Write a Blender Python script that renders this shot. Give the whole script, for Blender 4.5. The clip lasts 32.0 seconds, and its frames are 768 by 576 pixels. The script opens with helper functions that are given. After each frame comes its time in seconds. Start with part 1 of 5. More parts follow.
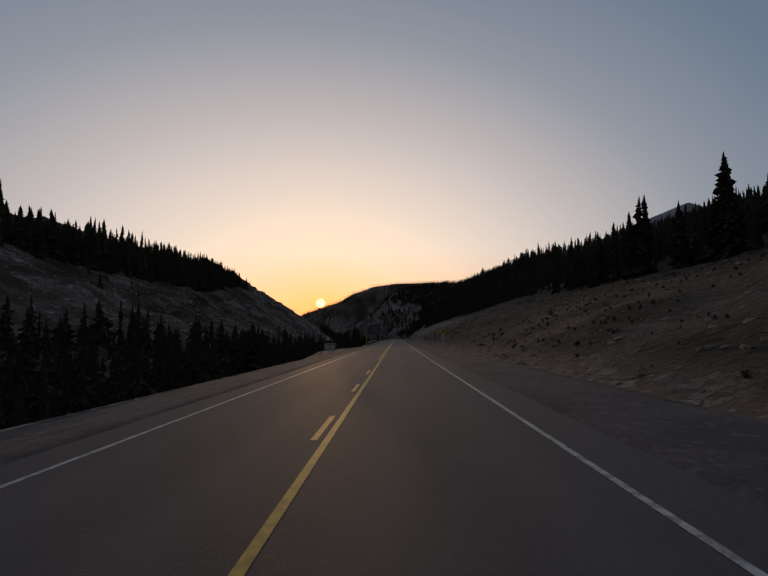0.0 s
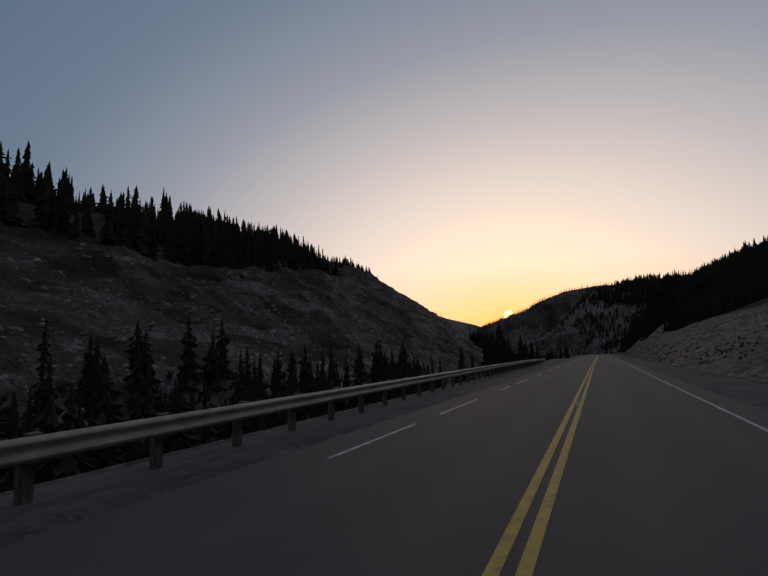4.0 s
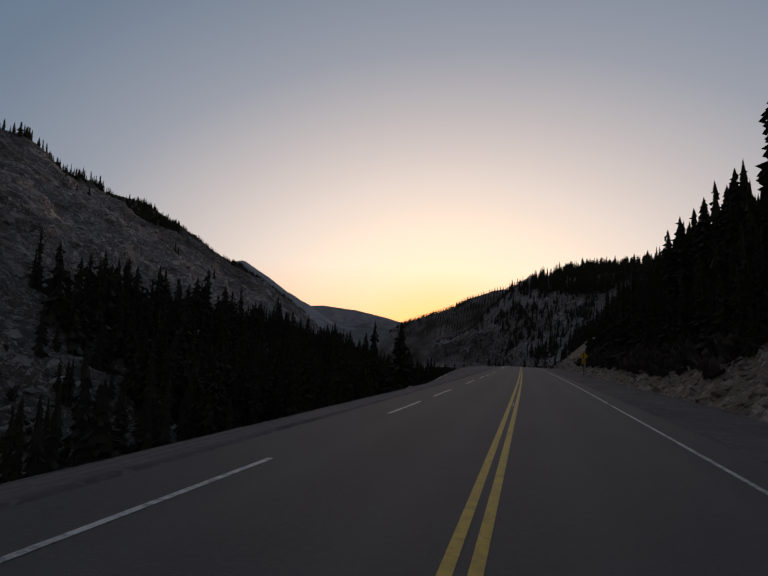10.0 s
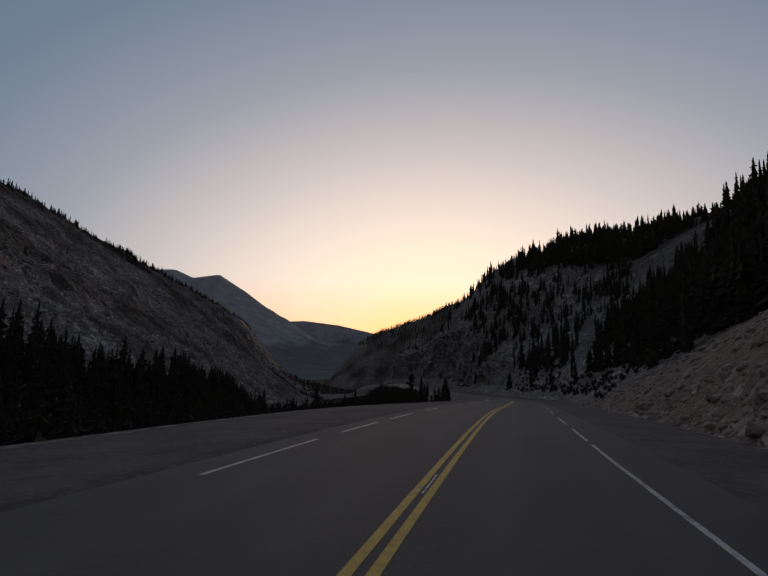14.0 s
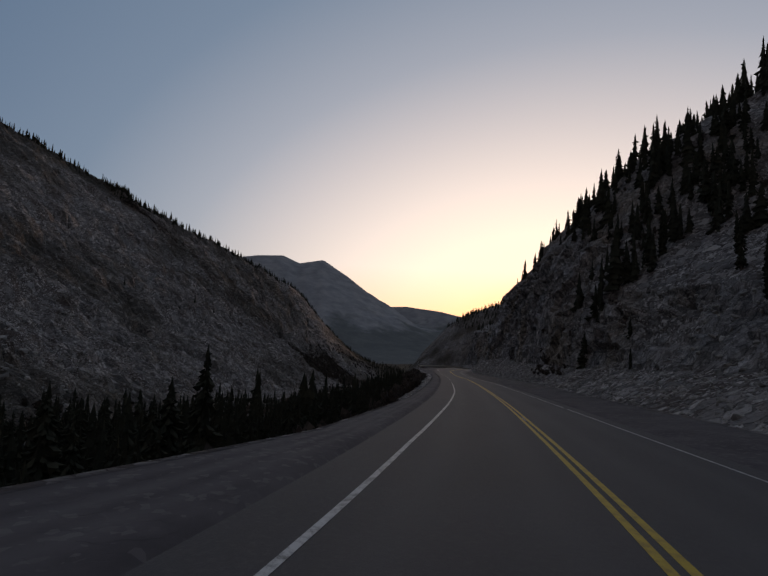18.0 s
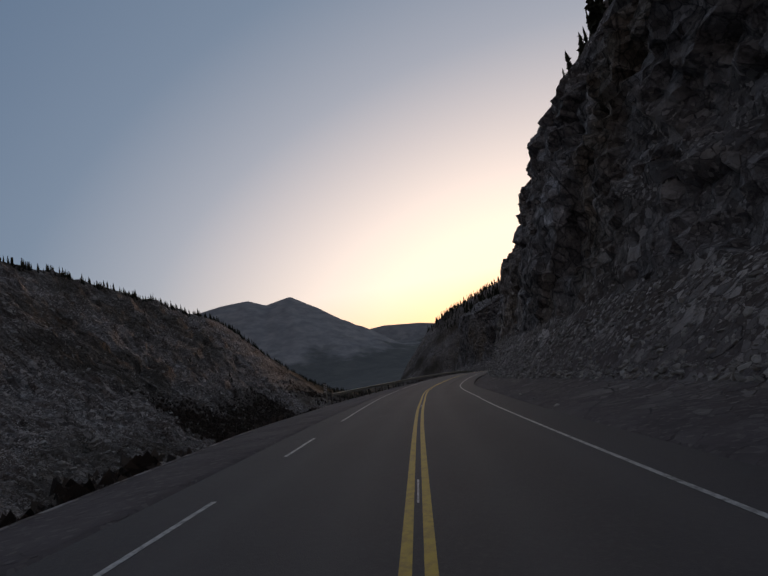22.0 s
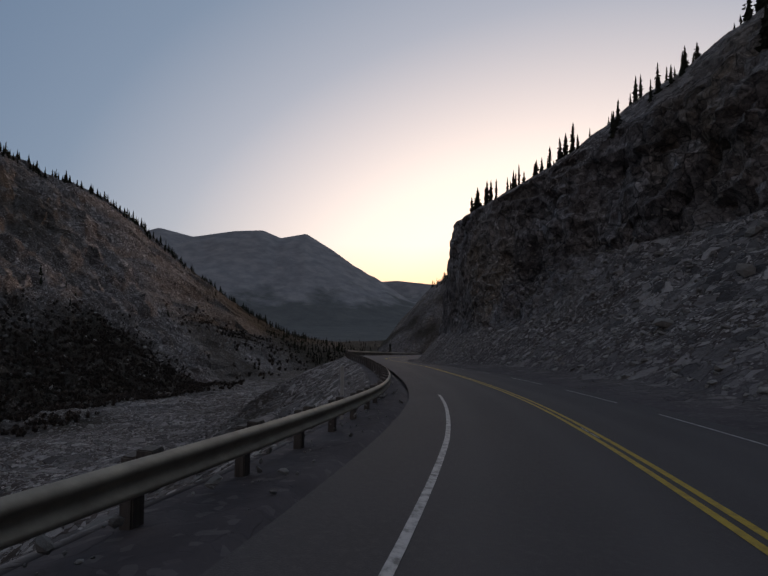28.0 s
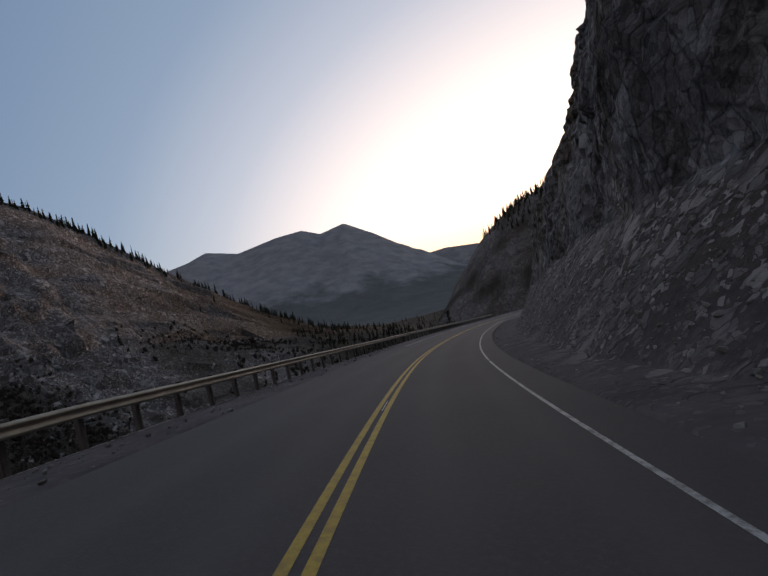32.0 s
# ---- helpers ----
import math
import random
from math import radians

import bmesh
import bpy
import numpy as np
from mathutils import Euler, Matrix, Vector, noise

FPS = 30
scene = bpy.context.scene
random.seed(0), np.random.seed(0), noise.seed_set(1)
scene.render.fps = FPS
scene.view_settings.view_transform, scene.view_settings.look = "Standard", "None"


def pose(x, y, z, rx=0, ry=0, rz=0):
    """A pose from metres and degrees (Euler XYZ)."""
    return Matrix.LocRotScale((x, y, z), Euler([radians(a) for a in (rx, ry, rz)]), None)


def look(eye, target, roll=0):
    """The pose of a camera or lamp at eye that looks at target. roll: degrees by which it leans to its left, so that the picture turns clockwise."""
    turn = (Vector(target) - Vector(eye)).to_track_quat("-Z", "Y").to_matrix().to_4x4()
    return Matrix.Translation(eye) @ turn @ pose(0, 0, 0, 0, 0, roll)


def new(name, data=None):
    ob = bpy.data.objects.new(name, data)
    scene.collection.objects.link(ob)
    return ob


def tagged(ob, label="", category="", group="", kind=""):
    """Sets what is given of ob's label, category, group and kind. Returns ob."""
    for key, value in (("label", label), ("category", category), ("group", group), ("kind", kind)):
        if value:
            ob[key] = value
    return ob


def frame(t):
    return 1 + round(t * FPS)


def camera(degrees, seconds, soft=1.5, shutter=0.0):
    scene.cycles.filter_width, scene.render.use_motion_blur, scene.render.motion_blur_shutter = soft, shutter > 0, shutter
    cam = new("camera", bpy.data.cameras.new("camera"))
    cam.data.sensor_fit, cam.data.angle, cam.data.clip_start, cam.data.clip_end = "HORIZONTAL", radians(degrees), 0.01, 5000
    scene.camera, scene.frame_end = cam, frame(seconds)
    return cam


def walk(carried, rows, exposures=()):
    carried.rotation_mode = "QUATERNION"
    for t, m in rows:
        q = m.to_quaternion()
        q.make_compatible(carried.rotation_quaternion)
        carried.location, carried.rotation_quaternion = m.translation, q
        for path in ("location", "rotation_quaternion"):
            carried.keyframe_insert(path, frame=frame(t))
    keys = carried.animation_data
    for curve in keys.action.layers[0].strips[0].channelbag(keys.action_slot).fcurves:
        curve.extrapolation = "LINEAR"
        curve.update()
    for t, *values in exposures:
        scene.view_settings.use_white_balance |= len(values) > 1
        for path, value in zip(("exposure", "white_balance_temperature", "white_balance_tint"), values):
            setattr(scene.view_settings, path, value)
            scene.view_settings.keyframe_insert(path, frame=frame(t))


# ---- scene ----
cam = camera(81.3, 32.0)
PATH = [
    (0.0, pose(0.02, 0.00, 1.62, 92.90, 0.65, 1.54)),
    (0.5, pose(-0.02, 13.63, 0.81, 93.25, 0.74, 2.07)),
    (1.0, pose(-0.07, 27.25, -0.00, 93.33, 1.39, 2.63)),
    (1.5, pose(-0.11, 40.88, -0.81, 93.28, 0.65, 2.64)),
    (2.0, pose(-0.16, 54.50, -1.62, 93.23, 1.55, 2.96)),
    (2.5, pose(-0.23, 68.13, -2.43, 93.39, 1.29, 4.31)),
    (3.0, pose(-0.30, 81.76, -3.24, 94.53, 2.11, 15.59)),
    (3.5, pose(-0.40, 95.38, -4.05, 94.58, 2.18, 25.44)),
    (4.0, pose(-0.50, 109.01, -4.86, 95.14, 1.77, 25.41)),
    (4.5, pose(-0.59, 122.63, -5.67, 96.37, 0.86, 25.32)),
    (5.0, pose(-0.69, 136.26, -6.48, 97.60, -0.06, 25.24)),
    (5.5, pose(-0.78, 149.89, -7.28, 98.16, -0.47, 25.20)),
    (6.0, pose(-0.85, 163.51, -8.09, 97.99, -0.28, 24.73)),
    (6.5, pose(-0.83, 177.14, -8.90, 97.90, -0.74, 22.51)),
    (7.0, pose(-0.80, 190.76, -9.71, 95.65, -1.19, 16.95)),
    (7.5, pose(-0.67, 204.39, -10.52, 94.27, -0.83, 14.64)),
    (8.0, pose(-0.55, 218.02, -11.33, 93.66, -0.58, 13.97)),
    (8.5, pose(-0.46, 231.64, -12.14, 94.75, -0.94, 14.78)),
    (9.0, pose(-0.39, 245.27, -12.94, 94.83, -0.75, 16.95)),
    (9.5, pose(-0.38, 258.89, -13.75, 94.63, -3.22, 17.16)),
    (10.0, pose(-0.40, 272.52, -14.56, 94.77, -2.57, 17.63)),
    (10.5, pose(-0.51, 286.15, -15.37, 95.26, -3.49, 17.72)),
    (11.0, pose(-0.54, 299.77, -16.18, 96.58, -2.71, 15.95)),
    (11.5, pose(-0.41, 313.40, -16.99, 97.71, -3.01, 12.96)),
    (12.0, pose(-0.20, 327.02, -17.80, 98.51, -2.33, 11.95)),
    (12.5, pose(-0.07, 340.65, -18.62, 97.92, -0.80, 12.30)),
    (13.0, pose(-0.03, 354.28, -19.43, 97.72, -1.65, 13.82)),
    (13.5, pose(-0.09, 367.90, -20.24, 97.31, -1.05, 15.02)),
    (14.0, pose(-0.22, 381.48, -21.09, 96.84, -1.65, 15.95)),
    (14.5, pose(-0.27, 394.89, -22.07, 96.16, -1.23, 17.06)),
    (15.0, pose(-0.23, 408.06, -23.25, 95.92, -1.52, 17.74)),
    (15.5, pose(-0.16, 421.05, -24.57, 95.39, -2.15, 19.22)),
    (16.0, pose(-0.20, 433.97, -25.92, 94.86, -2.79, 20.70)),
    (16.5, pose(-0.74, 446.77, -27.25, 94.62, -3.08, 21.37)),
    (17.0, pose(-2.20, 459.37, -28.52, 94.58, -2.84, 23.67)),
    (17.5, pose(-4.44, 471.79, -29.75, 94.81, -4.31, 26.47)),
    (18.0, pose(-7.29, 484.15, -31.00, 94.73, -3.13, 29.27)),
    (18.5, pose(-10.61, 496.41, -32.23, 94.58, -2.96, 31.34)),
    (19.0, pose(-14.22, 508.36, -33.38, 95.18, -1.29, 33.94)),
    (19.5, pose(-18.22, 519.88, -34.41, 96.30, 4.36, 35.87)),
    (20.0, pose(-22.34, 531.05, -35.32, 96.79, 4.37, 35.46)),
    (20.5, pose(-26.44, 541.98, -36.21, 96.77, 6.75, 32.41)),
    (21.0, pose(-30.57, 552.64, -37.15, 96.88, 9.74, 27.71)),
    (21.5, pose(-34.83, 562.98, -38.14, 97.59, 9.85, 26.97)),
    (22.0, pose(-39.15, 573.20, -39.03, 97.48, 9.73, 27.22)),
    (22.5, pose(-43.29, 583.47, -39.81, 96.38, 11.11, 28.30)),
    (23.0, pose(-47.23, 593.75, -40.55, 95.47, 11.27, 27.73)),
    (23.5, pose(-50.91, 603.90, -41.32, 94.65, 12.54, 27.88)),
    (24.0, pose(-54.11, 613.69, -42.13, 94.20, 11.64, 26.28)),
    (24.5, pose(-56.55, 622.87, -42.86, 94.29, 11.65, 23.87)),
    (25.0, pose(-58.35, 631.45, -43.41, 94.24, 10.64, 22.79)),
    (25.5, pose(-59.83, 639.74, -43.80, 94.12, 8.43, 20.42)),
    (26.0, pose(-61.26, 647.94, -44.20, 94.00, 6.22, 18.04)),
    (26.5, pose(-62.74, 656.01, -44.76, 93.94, 5.22, 16.96)),
    (27.0, pose(-64.35, 663.93, -45.56, 93.55, 4.30, 17.44)),
    (27.5, pose(-66.18, 671.79, -46.49, 92.99, 2.59, 20.53)),
    (28.0, pose(-68.34, 679.67, -47.47, 91.91, -0.86, 28.74)),
    (28.5, pose(-70.78, 687.69, -48.45, 91.07, 0.69, 34.04)),
    (29.0, pose(-73.70, 695.79, -49.37, 91.21, -0.91, 46.80)),
    (29.5, pose(-77.46, 703.48, -50.19, 92.05, 4.75, 54.45)),
    (30.0, pose(-81.54, 710.69, -50.92, 91.28, 0.69, 56.19)),
    (30.5, pose(-85.58, 717.68, -51.66, 91.44, 5.15, 47.36)),
    (31.0, pose(-89.71, 724.50, -52.43, 90.01, 7.13, 39.43)),
    (31.5, pose(-93.70, 731.28, -53.28, 89.87, 10.94, 37.17)),
    (32.0, pose(-97.50, 738.04, -54.17, 89.70, 12.68, 35.72)),
]
EXPOSURES = [(0, -0.18, 7600, 16), (3, -0.1, 7650, 16), (6, -0.02, 7700, 16), (14, 0.04, 7750, 17), (17, 0.18, 7750, 17), (20, 0.28, 7800, 17), (24, 0.26, 7800, 18), (28, 0.46, 7800, 18), (29, 0.5, 7850, 18), (30, 0.74, 7800, 18), (32, 0.8, 7750, 18)]
walk(cam, PATH, EXPOSURES)

# ---------- sky and sun ----------
SUN_YAW, SUN_UP = 9.6, 1.05
TO_SUN = Vector((-math.sin(radians(SUN_YAW)), math.cos(radians(SUN_YAW)), math.tan(radians(SUN_UP)))).normalized()
world = bpy.data.worlds.new("dusk_sky")
scene.world = world
world.use_nodes = True
wn, wl = world.node_tree.nodes, world.node_tree.links
sky = wn.new("ShaderNodeTexSky")
sky.sky_type, sky.sun_disc = "NISHITA", False
sky.sun_elevation, sky.sun_rotation = radians(SUN_UP), radians(-SUN_YAW)
sky.altitude, sky.air_density, sky.dust_density, sky.ozone_density = 900, 1.0, 1.5, 2.0
# Haze round the setting sun: wider along the horizon than upwards.
where = wn.new("ShaderNodeTexCoord").outputs["Generated"]
squash = wn.new("ShaderNodeVectorMath")
squash.operation, squash.inputs[1].default_value = "MULTIPLY", (1, 1, 1.65)
unit = wn.new("ShaderNodeVectorMath")
unit.operation = "NORMALIZE"
toward = wn.new("ShaderNodeVectorMath")
toward.operation, toward.inputs[1].default_value = "DOT_PRODUCT", TO_SUN
angle = wn.new("ShaderNodeMath")
angle.operation = "ARCCOSINE"
share = wn.new("ShaderNodeMath")
share.operation, share.inputs[1].default_value = "DIVIDE", math.pi
haze = wn.new("ShaderNodeValToRGB")
HAZE = [(0, (1.0, 0.62, 0.40)), (5, (1.0, 0.735, 0.55)), (11, (0.98, 0.83, 0.70)), (18, (0.90, 0.82, 0.735)), (27, (0.72, 0.69, 0.69)), (36, (0.51, 0.517, 0.565)),
        (46, (0.278, 0.335, 0.43)), (58, (0.133, 0.205, 0.312)), (72, (0.08, 0.145, 0.25)), (88, (0.10, 0.15, 0.215)), (120, (0.12, 0.125, 0.155)), (180, (0.165, 0.14, 0.142))]
stops = haze.color_ramp.elements
while len(stops) < len(HAZE):
    stops.new(0.5)
for stop, (deg, rgb) in zip(stops, HAZE):
    stop.position, stop.color = deg / 180, (*rgb, 1)
both = wn.new("ShaderNodeMix")
both.data_type, both.blend_type = "RGBA", "MIX"
both.inputs[0].default_value = 0.04
wl.new(where, squash.inputs[0])
wl.new(squash.outputs[0], unit.inputs[0])
wl.new(unit.outputs[0], toward.inputs[0])
wl.new(toward.outputs["Value"], angle.inputs[0])
wl.new(angle.outputs[0], share.inputs[0])
wl.new(share.outputs[0], haze.inputs[0])
low = wn.new("ShaderNodeSeparateXYZ")
band = wn.new("ShaderNodeValToRGB")
band.color_ramp.elements[0].position, band.color_ramp.elements[0].color = 0.0, (1.0, 0.73, 0.585, 1)
band.color_ramp.elements[1].position, band.color_ramp.elements[1].color = 0.13, (1, 1, 1, 1)
dusk = wn.new("ShaderNodeMix")
dusk.data_type, dusk.blend_type = "RGBA", "MULTIPLY"
dusk.inputs[0].default_value = 1.0
wl.new(where, low.inputs[0])
wl.new(low.outputs["Z"], band.inputs[0])
wl.new(haze.outputs[0], dusk.inputs[6])
wl.new(band.outputs[0], dusk.inputs[7])
wl.new(dusk.outputs[2], both.inputs[6])
wl.new(sky.outputs[0], both.inputs[7])
wl.new(both.outputs[2], wn["Background"].inputs["Color"])
wn["Background"].inputs["Strength"].default_value = 1.0

sun = new("sun", bpy.data.lights.new("sun", "SUN"))
sun.data.energy, sun.data.angle, sun.data.color = 0.5, radians(0.5), (1.0, 0.62, 0.32)
sun.matrix_world = look((0, 0, 0), -TO_SUN)


# ---------- noise on arrays ----------
def lattice(ix, iy, iz, seed):
    h = (ix * 374761393 + iy * 668265263 + iz * 2147483647 + seed * 974711) & 0xFFFFFFFF
    h = ((h ^ (h >> 13)) * 1274126177) & 0xFFFFFFFF
    h = ((h ^ (h >> 16)) * 2246822519) & 0xFFFFFFFF
    return ((h ^ (h >> 15)) & 0xFFFFFF) / float(0xFFFFFF)


def value_noise(p, size, seed=0):
    """Smooth noise, -1 to 1, at the rows of p."""
    q = np.asarray(p, float) / size
    i = np.floor(q).astype(np.int64)
    f = q - i
    f = f * f * (3 - 2 * f)
    out = 0
    for a in (0, 1):
        for b in (0, 1):
            for c in (0, 1):
                w = (f[..., 0] if a else 1 - f[..., 0]) * (f[..., 1] if b else 1 - f[..., 1]) * (f[..., 2] if c else 1 - f[..., 2])
                out = out + w * lattice(i[..., 0] + a, i[..., 1] + b, i[..., 2] + c, seed)
    return out * 2 - 1


def fbm(p, size, octaves=4, seed=0, fall=0.5):
    total, amp, norm = 0, 1.0, 0.0
    for k in range(octaves):
        total, norm = total + amp * value_noise(p, size / 2 ** k, seed + k), norm + amp
        amp *= fall
    return total / norm


def cells(p, size, seed=0):
    """Blocky noise: a height and a tilt of its own for each cell, about 0 to 1, and the distance to the cell's border."""
    q = np.asarray(p, float) / size
    i = np.floor(q).astype(np.int64)
    best, second, value = np.full(q.shape[:-1], 9.0), np.full(q.shape[:-1], 9.0), np.zeros(q.shape[:-1])
    for a in (-1, 0, 1):
        for b in (-1, 0, 1):
            for c in (-1, 0, 1):
                j = i + (a, b, c)
                h = lattice(j[..., 0], j[..., 1], j[..., 2], seed)
                away = q - j - np.stack([h, h * 57.13 % 1, h * 131.7 % 1], -1)
                d = np.sqrt((away ** 2).sum(-1))
                lean = np.stack([h * 37.7 % 1, h * 91.3 % 1, h * 211.9 % 1], -1) - 0.5
                v = h * 173.3 % 1 + 0.7 * (lean * away).sum(-1)
                near = d < best
                second = np.where(near, best, np.minimum(second, d))
                value = np.where(near, v, value)
                best = np.where(near, d, best)
    return value, second - best


# ---------- the road's line ----------
def spline(points, step):
    """Catmull-Rom through the points, resampled at even steps of plan length."""
    p = np.array(points, float)
    p = np.vstack([2 * p[0] - p[1], p, 2 * p[-1] - p[-2]])
    fine = []
    for k in range(1, len(p) - 2):
        a, b, c, d = p[k - 1:k + 3]
        ta = (c - a) / (np.linalg.norm(c - a)) * np.linalg.norm(c - b)
        tb = (d - b) / (np.linalg.norm(d - b)) * np.linalg.norm(c - b)
        for u in np.linspace(0, 1, 60, endpoint=False):
            fine.append((2 * u ** 3 - 3 * u ** 2 + 1) * b + (u ** 3 - 2 * u ** 2 + u) * ta + (3 * u ** 2 - 2 * u ** 3) * c + (u ** 3 - u ** 2) * tb)
    fine = np.array(fine)
    along = np.r_[0, np.cumsum(np.hypot(*np.diff(fine[:, :2], axis=0).T))]
    at = np.arange(0, along[-1], step)
    return np.stack([np.interp(at, along, fine[:, k]) for k in range(3)], 1)


LINE = [(-1.1, -200.0, 11.88),
        (-1.1, -100.0, 5.94),
        (-1.1, -0.0, -0.00),
        (-1.1, 100.0, -5.94),
        (-1.1, 200.0, -11.88),
        (-0.7, 300.0, -17.82),
        (-1.3, 380.0, -22.61),
        (-1.3, 405.0, -24.58),
        (-0.6, 430.0, -27.12),
        (-0.4, 455.0, -29.68),
        (-4.3, 479.6, -32.11),
        (-11.3, 503.6, -34.51),
        (-19.8, 527.1, -36.59),
        (-29.2, 550.3, -38.53),
        (-39.3, 573.1, -40.65),
        (-49.1, 596.1, -42.38),
        (-57.8, 619.6, -44.28),
        (-62.5, 644.1, -45.64),
        (-63.7, 669.0, -47.72),
        (-70.0, 693.1, -50.58),
        (-82.4, 714.7, -52.90),
        (-97.0, 735.1, -55.45),
        (-109.8, 756.5, -58.30),
        (-120.3, 779.1, -61.13),
        (-129.3, 802.5, -63.93),
        (-137.5, 826.1, -66.73),
        (-143.8, 849.8, -69.51),
        (-148.0, 880.0, -72.50),
        (-147.0, 912.0, -75.20),
        (-138.0, 945.0, -77.80),
        (-119.0, 982.0, -80.50),
        (-90.0, 1022.0, -83.00)]
START, STEP = -200.0, 0.5
AXIS = spline(LINE, STEP)
STATIONS = START + STEP * np.arange(len(AXIS))


def smoothed(a, width):
    k = np.hanning(2 * width + 1)
    k /= k.sum()
    pad = np.r_[np.repeat(a[:1], width), a, np.repeat(a[-1:], width)]
    return np.convolve(pad, k, "valid")


AXIS[:, 2] = smoothed(AXIS[:, 2], 40)
TURN = np.unwrap(np.arctan2(-np.gradient(AXIS[:, 0]), np.gradient(AXIS[:, 1])))
WIDE_TURN = smoothed(TURN, 160)


def bank(s):
    """Cross fall of the road, in rise per metre to the right."""
    return np.interp(s, [400, 480, 560, 600, 640, 680, 720, 760, 800], [0.02, 0.0, -0.06, -0.07, -0.038, -0.018, -0.03, -0.12, -0.08])


def at_road(s, o, up=0.0):
    """The place o metres right of the road's line at station s, up above the road's surface. Past the ends the line goes on straight."""
    s, o = np.broadcast_arrays(np.asarray(s, float), np.asarray(o, float))
    sc = np.clip(s, STATIONS[0], STATIONS[-1])
    t, tw = np.interp(sc, STATIONS, TURN), np.interp(sc, STATIONS, WIDE_TURN)
    oc = np.clip(o, -16, 16)
    out = np.stack([np.interp(sc, STATIONS, AXIS[:, k]) for k in range(3)], -1)
    out[..., 0] += np.cos(t) * oc + np.cos(tw) * (o - oc) - np.sin(t) * (s - sc)
    out[..., 1] += np.sin(t) * oc + np.sin(tw) * (o - oc) + np.cos(t) * (s - sc)
    out[..., 2] += bank(s) * np.clip(o, -8, 7) + up
    return out


# ---------- materials ----------
class Mat:
    """A node material under construction."""

    def __init__(self, name, rough=0.8, metal=0.0):
        self.m = bpy.data.materials.new(name)
        self.m.use_nodes = True
        self.t = self.m.node_tree
        self.b = self.t.nodes["Principled BSDF"]
        self.b.inputs["Roughness"].default_value, self.b.inputs["Metallic"].default_value = rough, metal
        self.pos = self.t.nodes.new("ShaderNodeNewGeometry").outputs["Position"]

    def node(self, kind, **values):
        n = self.t.nodes.new(kind)
        for k, v in values.items():
            s = n.inputs[k.replace("_", " ")]
            if hasattr(v, "is_output"):
                self.t.links.new(v, s)
            else:
                s.default_value = v
        return n

    def stretched(self, scale):
        n = self.t.nodes.new("ShaderNodeMapping")
        n.inputs["Scale"].default_value = scale
        self.t.links.new(self.pos, n.inputs["Vector"])
        return n.outputs[0]

    def noise(self, scale, detail=6, rough=0.6, at=None):
        return self.node("ShaderNodeTexNoise", Vector=at or self.pos, Scale=scale, Detail=detail, Roughness=rough).outputs["Fac"]

    def cells(self, scale, out="Color", feature="F1", at=None):
        n = self.node("ShaderNodeTexVoronoi", Vector=at or self.pos, Scale=scale)
        n.feature = feature
        if out == "Color":
            return self.node("ShaderNodeSeparateColor", Color=n.outputs[out]).outputs[0]
        return n.outputs[out]

    def warped(self, scale, amount):
        """The place, pushed about by noise, so that cells get crooked borders."""
        n = self.node("ShaderNodeTexNoise", Vector=self.pos, Scale=scale, Detail=4.0)
        a = self.t.nodes.new("ShaderNodeVectorMath")
        a.operation, a.inputs[1].default_value, a.inputs[2].default_value = "MULTIPLY_ADD", (amount, amount, amount), (0, 0, 0)
        self.t.links.new(n.outputs["Color"], a.inputs[0])
        self.t.links.new(self.pos, a.inputs[2])
        return a.outputs[0]

    def attr(self, name):
        n = self.t.nodes.new("ShaderNodeAttribute")
        n.attribute_name = name
        return n

    def ramp(self, fac, *stops):
        n = self.t.nodes.new("ShaderNodeValToRGB")
        e = n.color_ramp.elements
        while len(e) < len(stops):
            e.new(0.5)
        for k, (p, c) in enumerate(stops):
            e[k].position, e[k].color = p, (*c, 1) if len(c) == 3 else (c[0], c[0], c[0], 1)
        self.t.links.new(fac, n.inputs[0])
        return n.outputs[0]

    def mix(self, fac, a, b, kind="MIX"):
        n = self.t.nodes.new("ShaderNodeMix")
        n.data_type, n.blend_type = "RGBA", kind
        for socket, v in ((n.inputs[0], fac), (n.inputs[6], a), (n.inputs[7], b)):
            if hasattr(v, "is_output"):
                self.t.links.new(v, socket)
            else:
                socket.default_value = v if isinstance(v, (int, float)) else (*v, 1)
        return n.outputs[2]

    def math(self, op, a, b=0.0, clamp=False):
        n = self.t.nodes.new("ShaderNodeMath")
        n.operation, n.use_clamp = op, clamp
        for socket, v in ((n.inputs[0], a), (n.inputs[1], b)):
            if hasattr(v, "is_output"):
                self.t.links.new(v, socket)
            else:
                socket.default_value = v
        return n.outputs[0]

    def facets(self, scale, at):
        """Broken stone: for each crooked cell two random shares, the distance to its border, and a height that tilts its own way."""
        n = self.node("ShaderNodeTexVoronoi", Vector=at, Scale=scale)
        part_of = self.node("ShaderNodeSeparateColor", Color=n.outputs["Color"])
        away = self.t.nodes.new("ShaderNodeVectorMath")
        away.operation = "SUBTRACT"
        self.t.links.new(at, away.inputs[0])
        self.t.links.new(n.outputs["Position"], away.inputs[1])
        lean = self.t.nodes.new("ShaderNodeVectorMath")
        lean.operation, lean.inputs[1].default_value = "SUBTRACT", (0.5, 0.5, 0.5)
        self.t.links.new(n.outputs["Color"], lean.inputs[0])
        tilt = self.t.nodes.new("ShaderNodeVectorMath")
        tilt.operation = "DOT_PRODUCT"
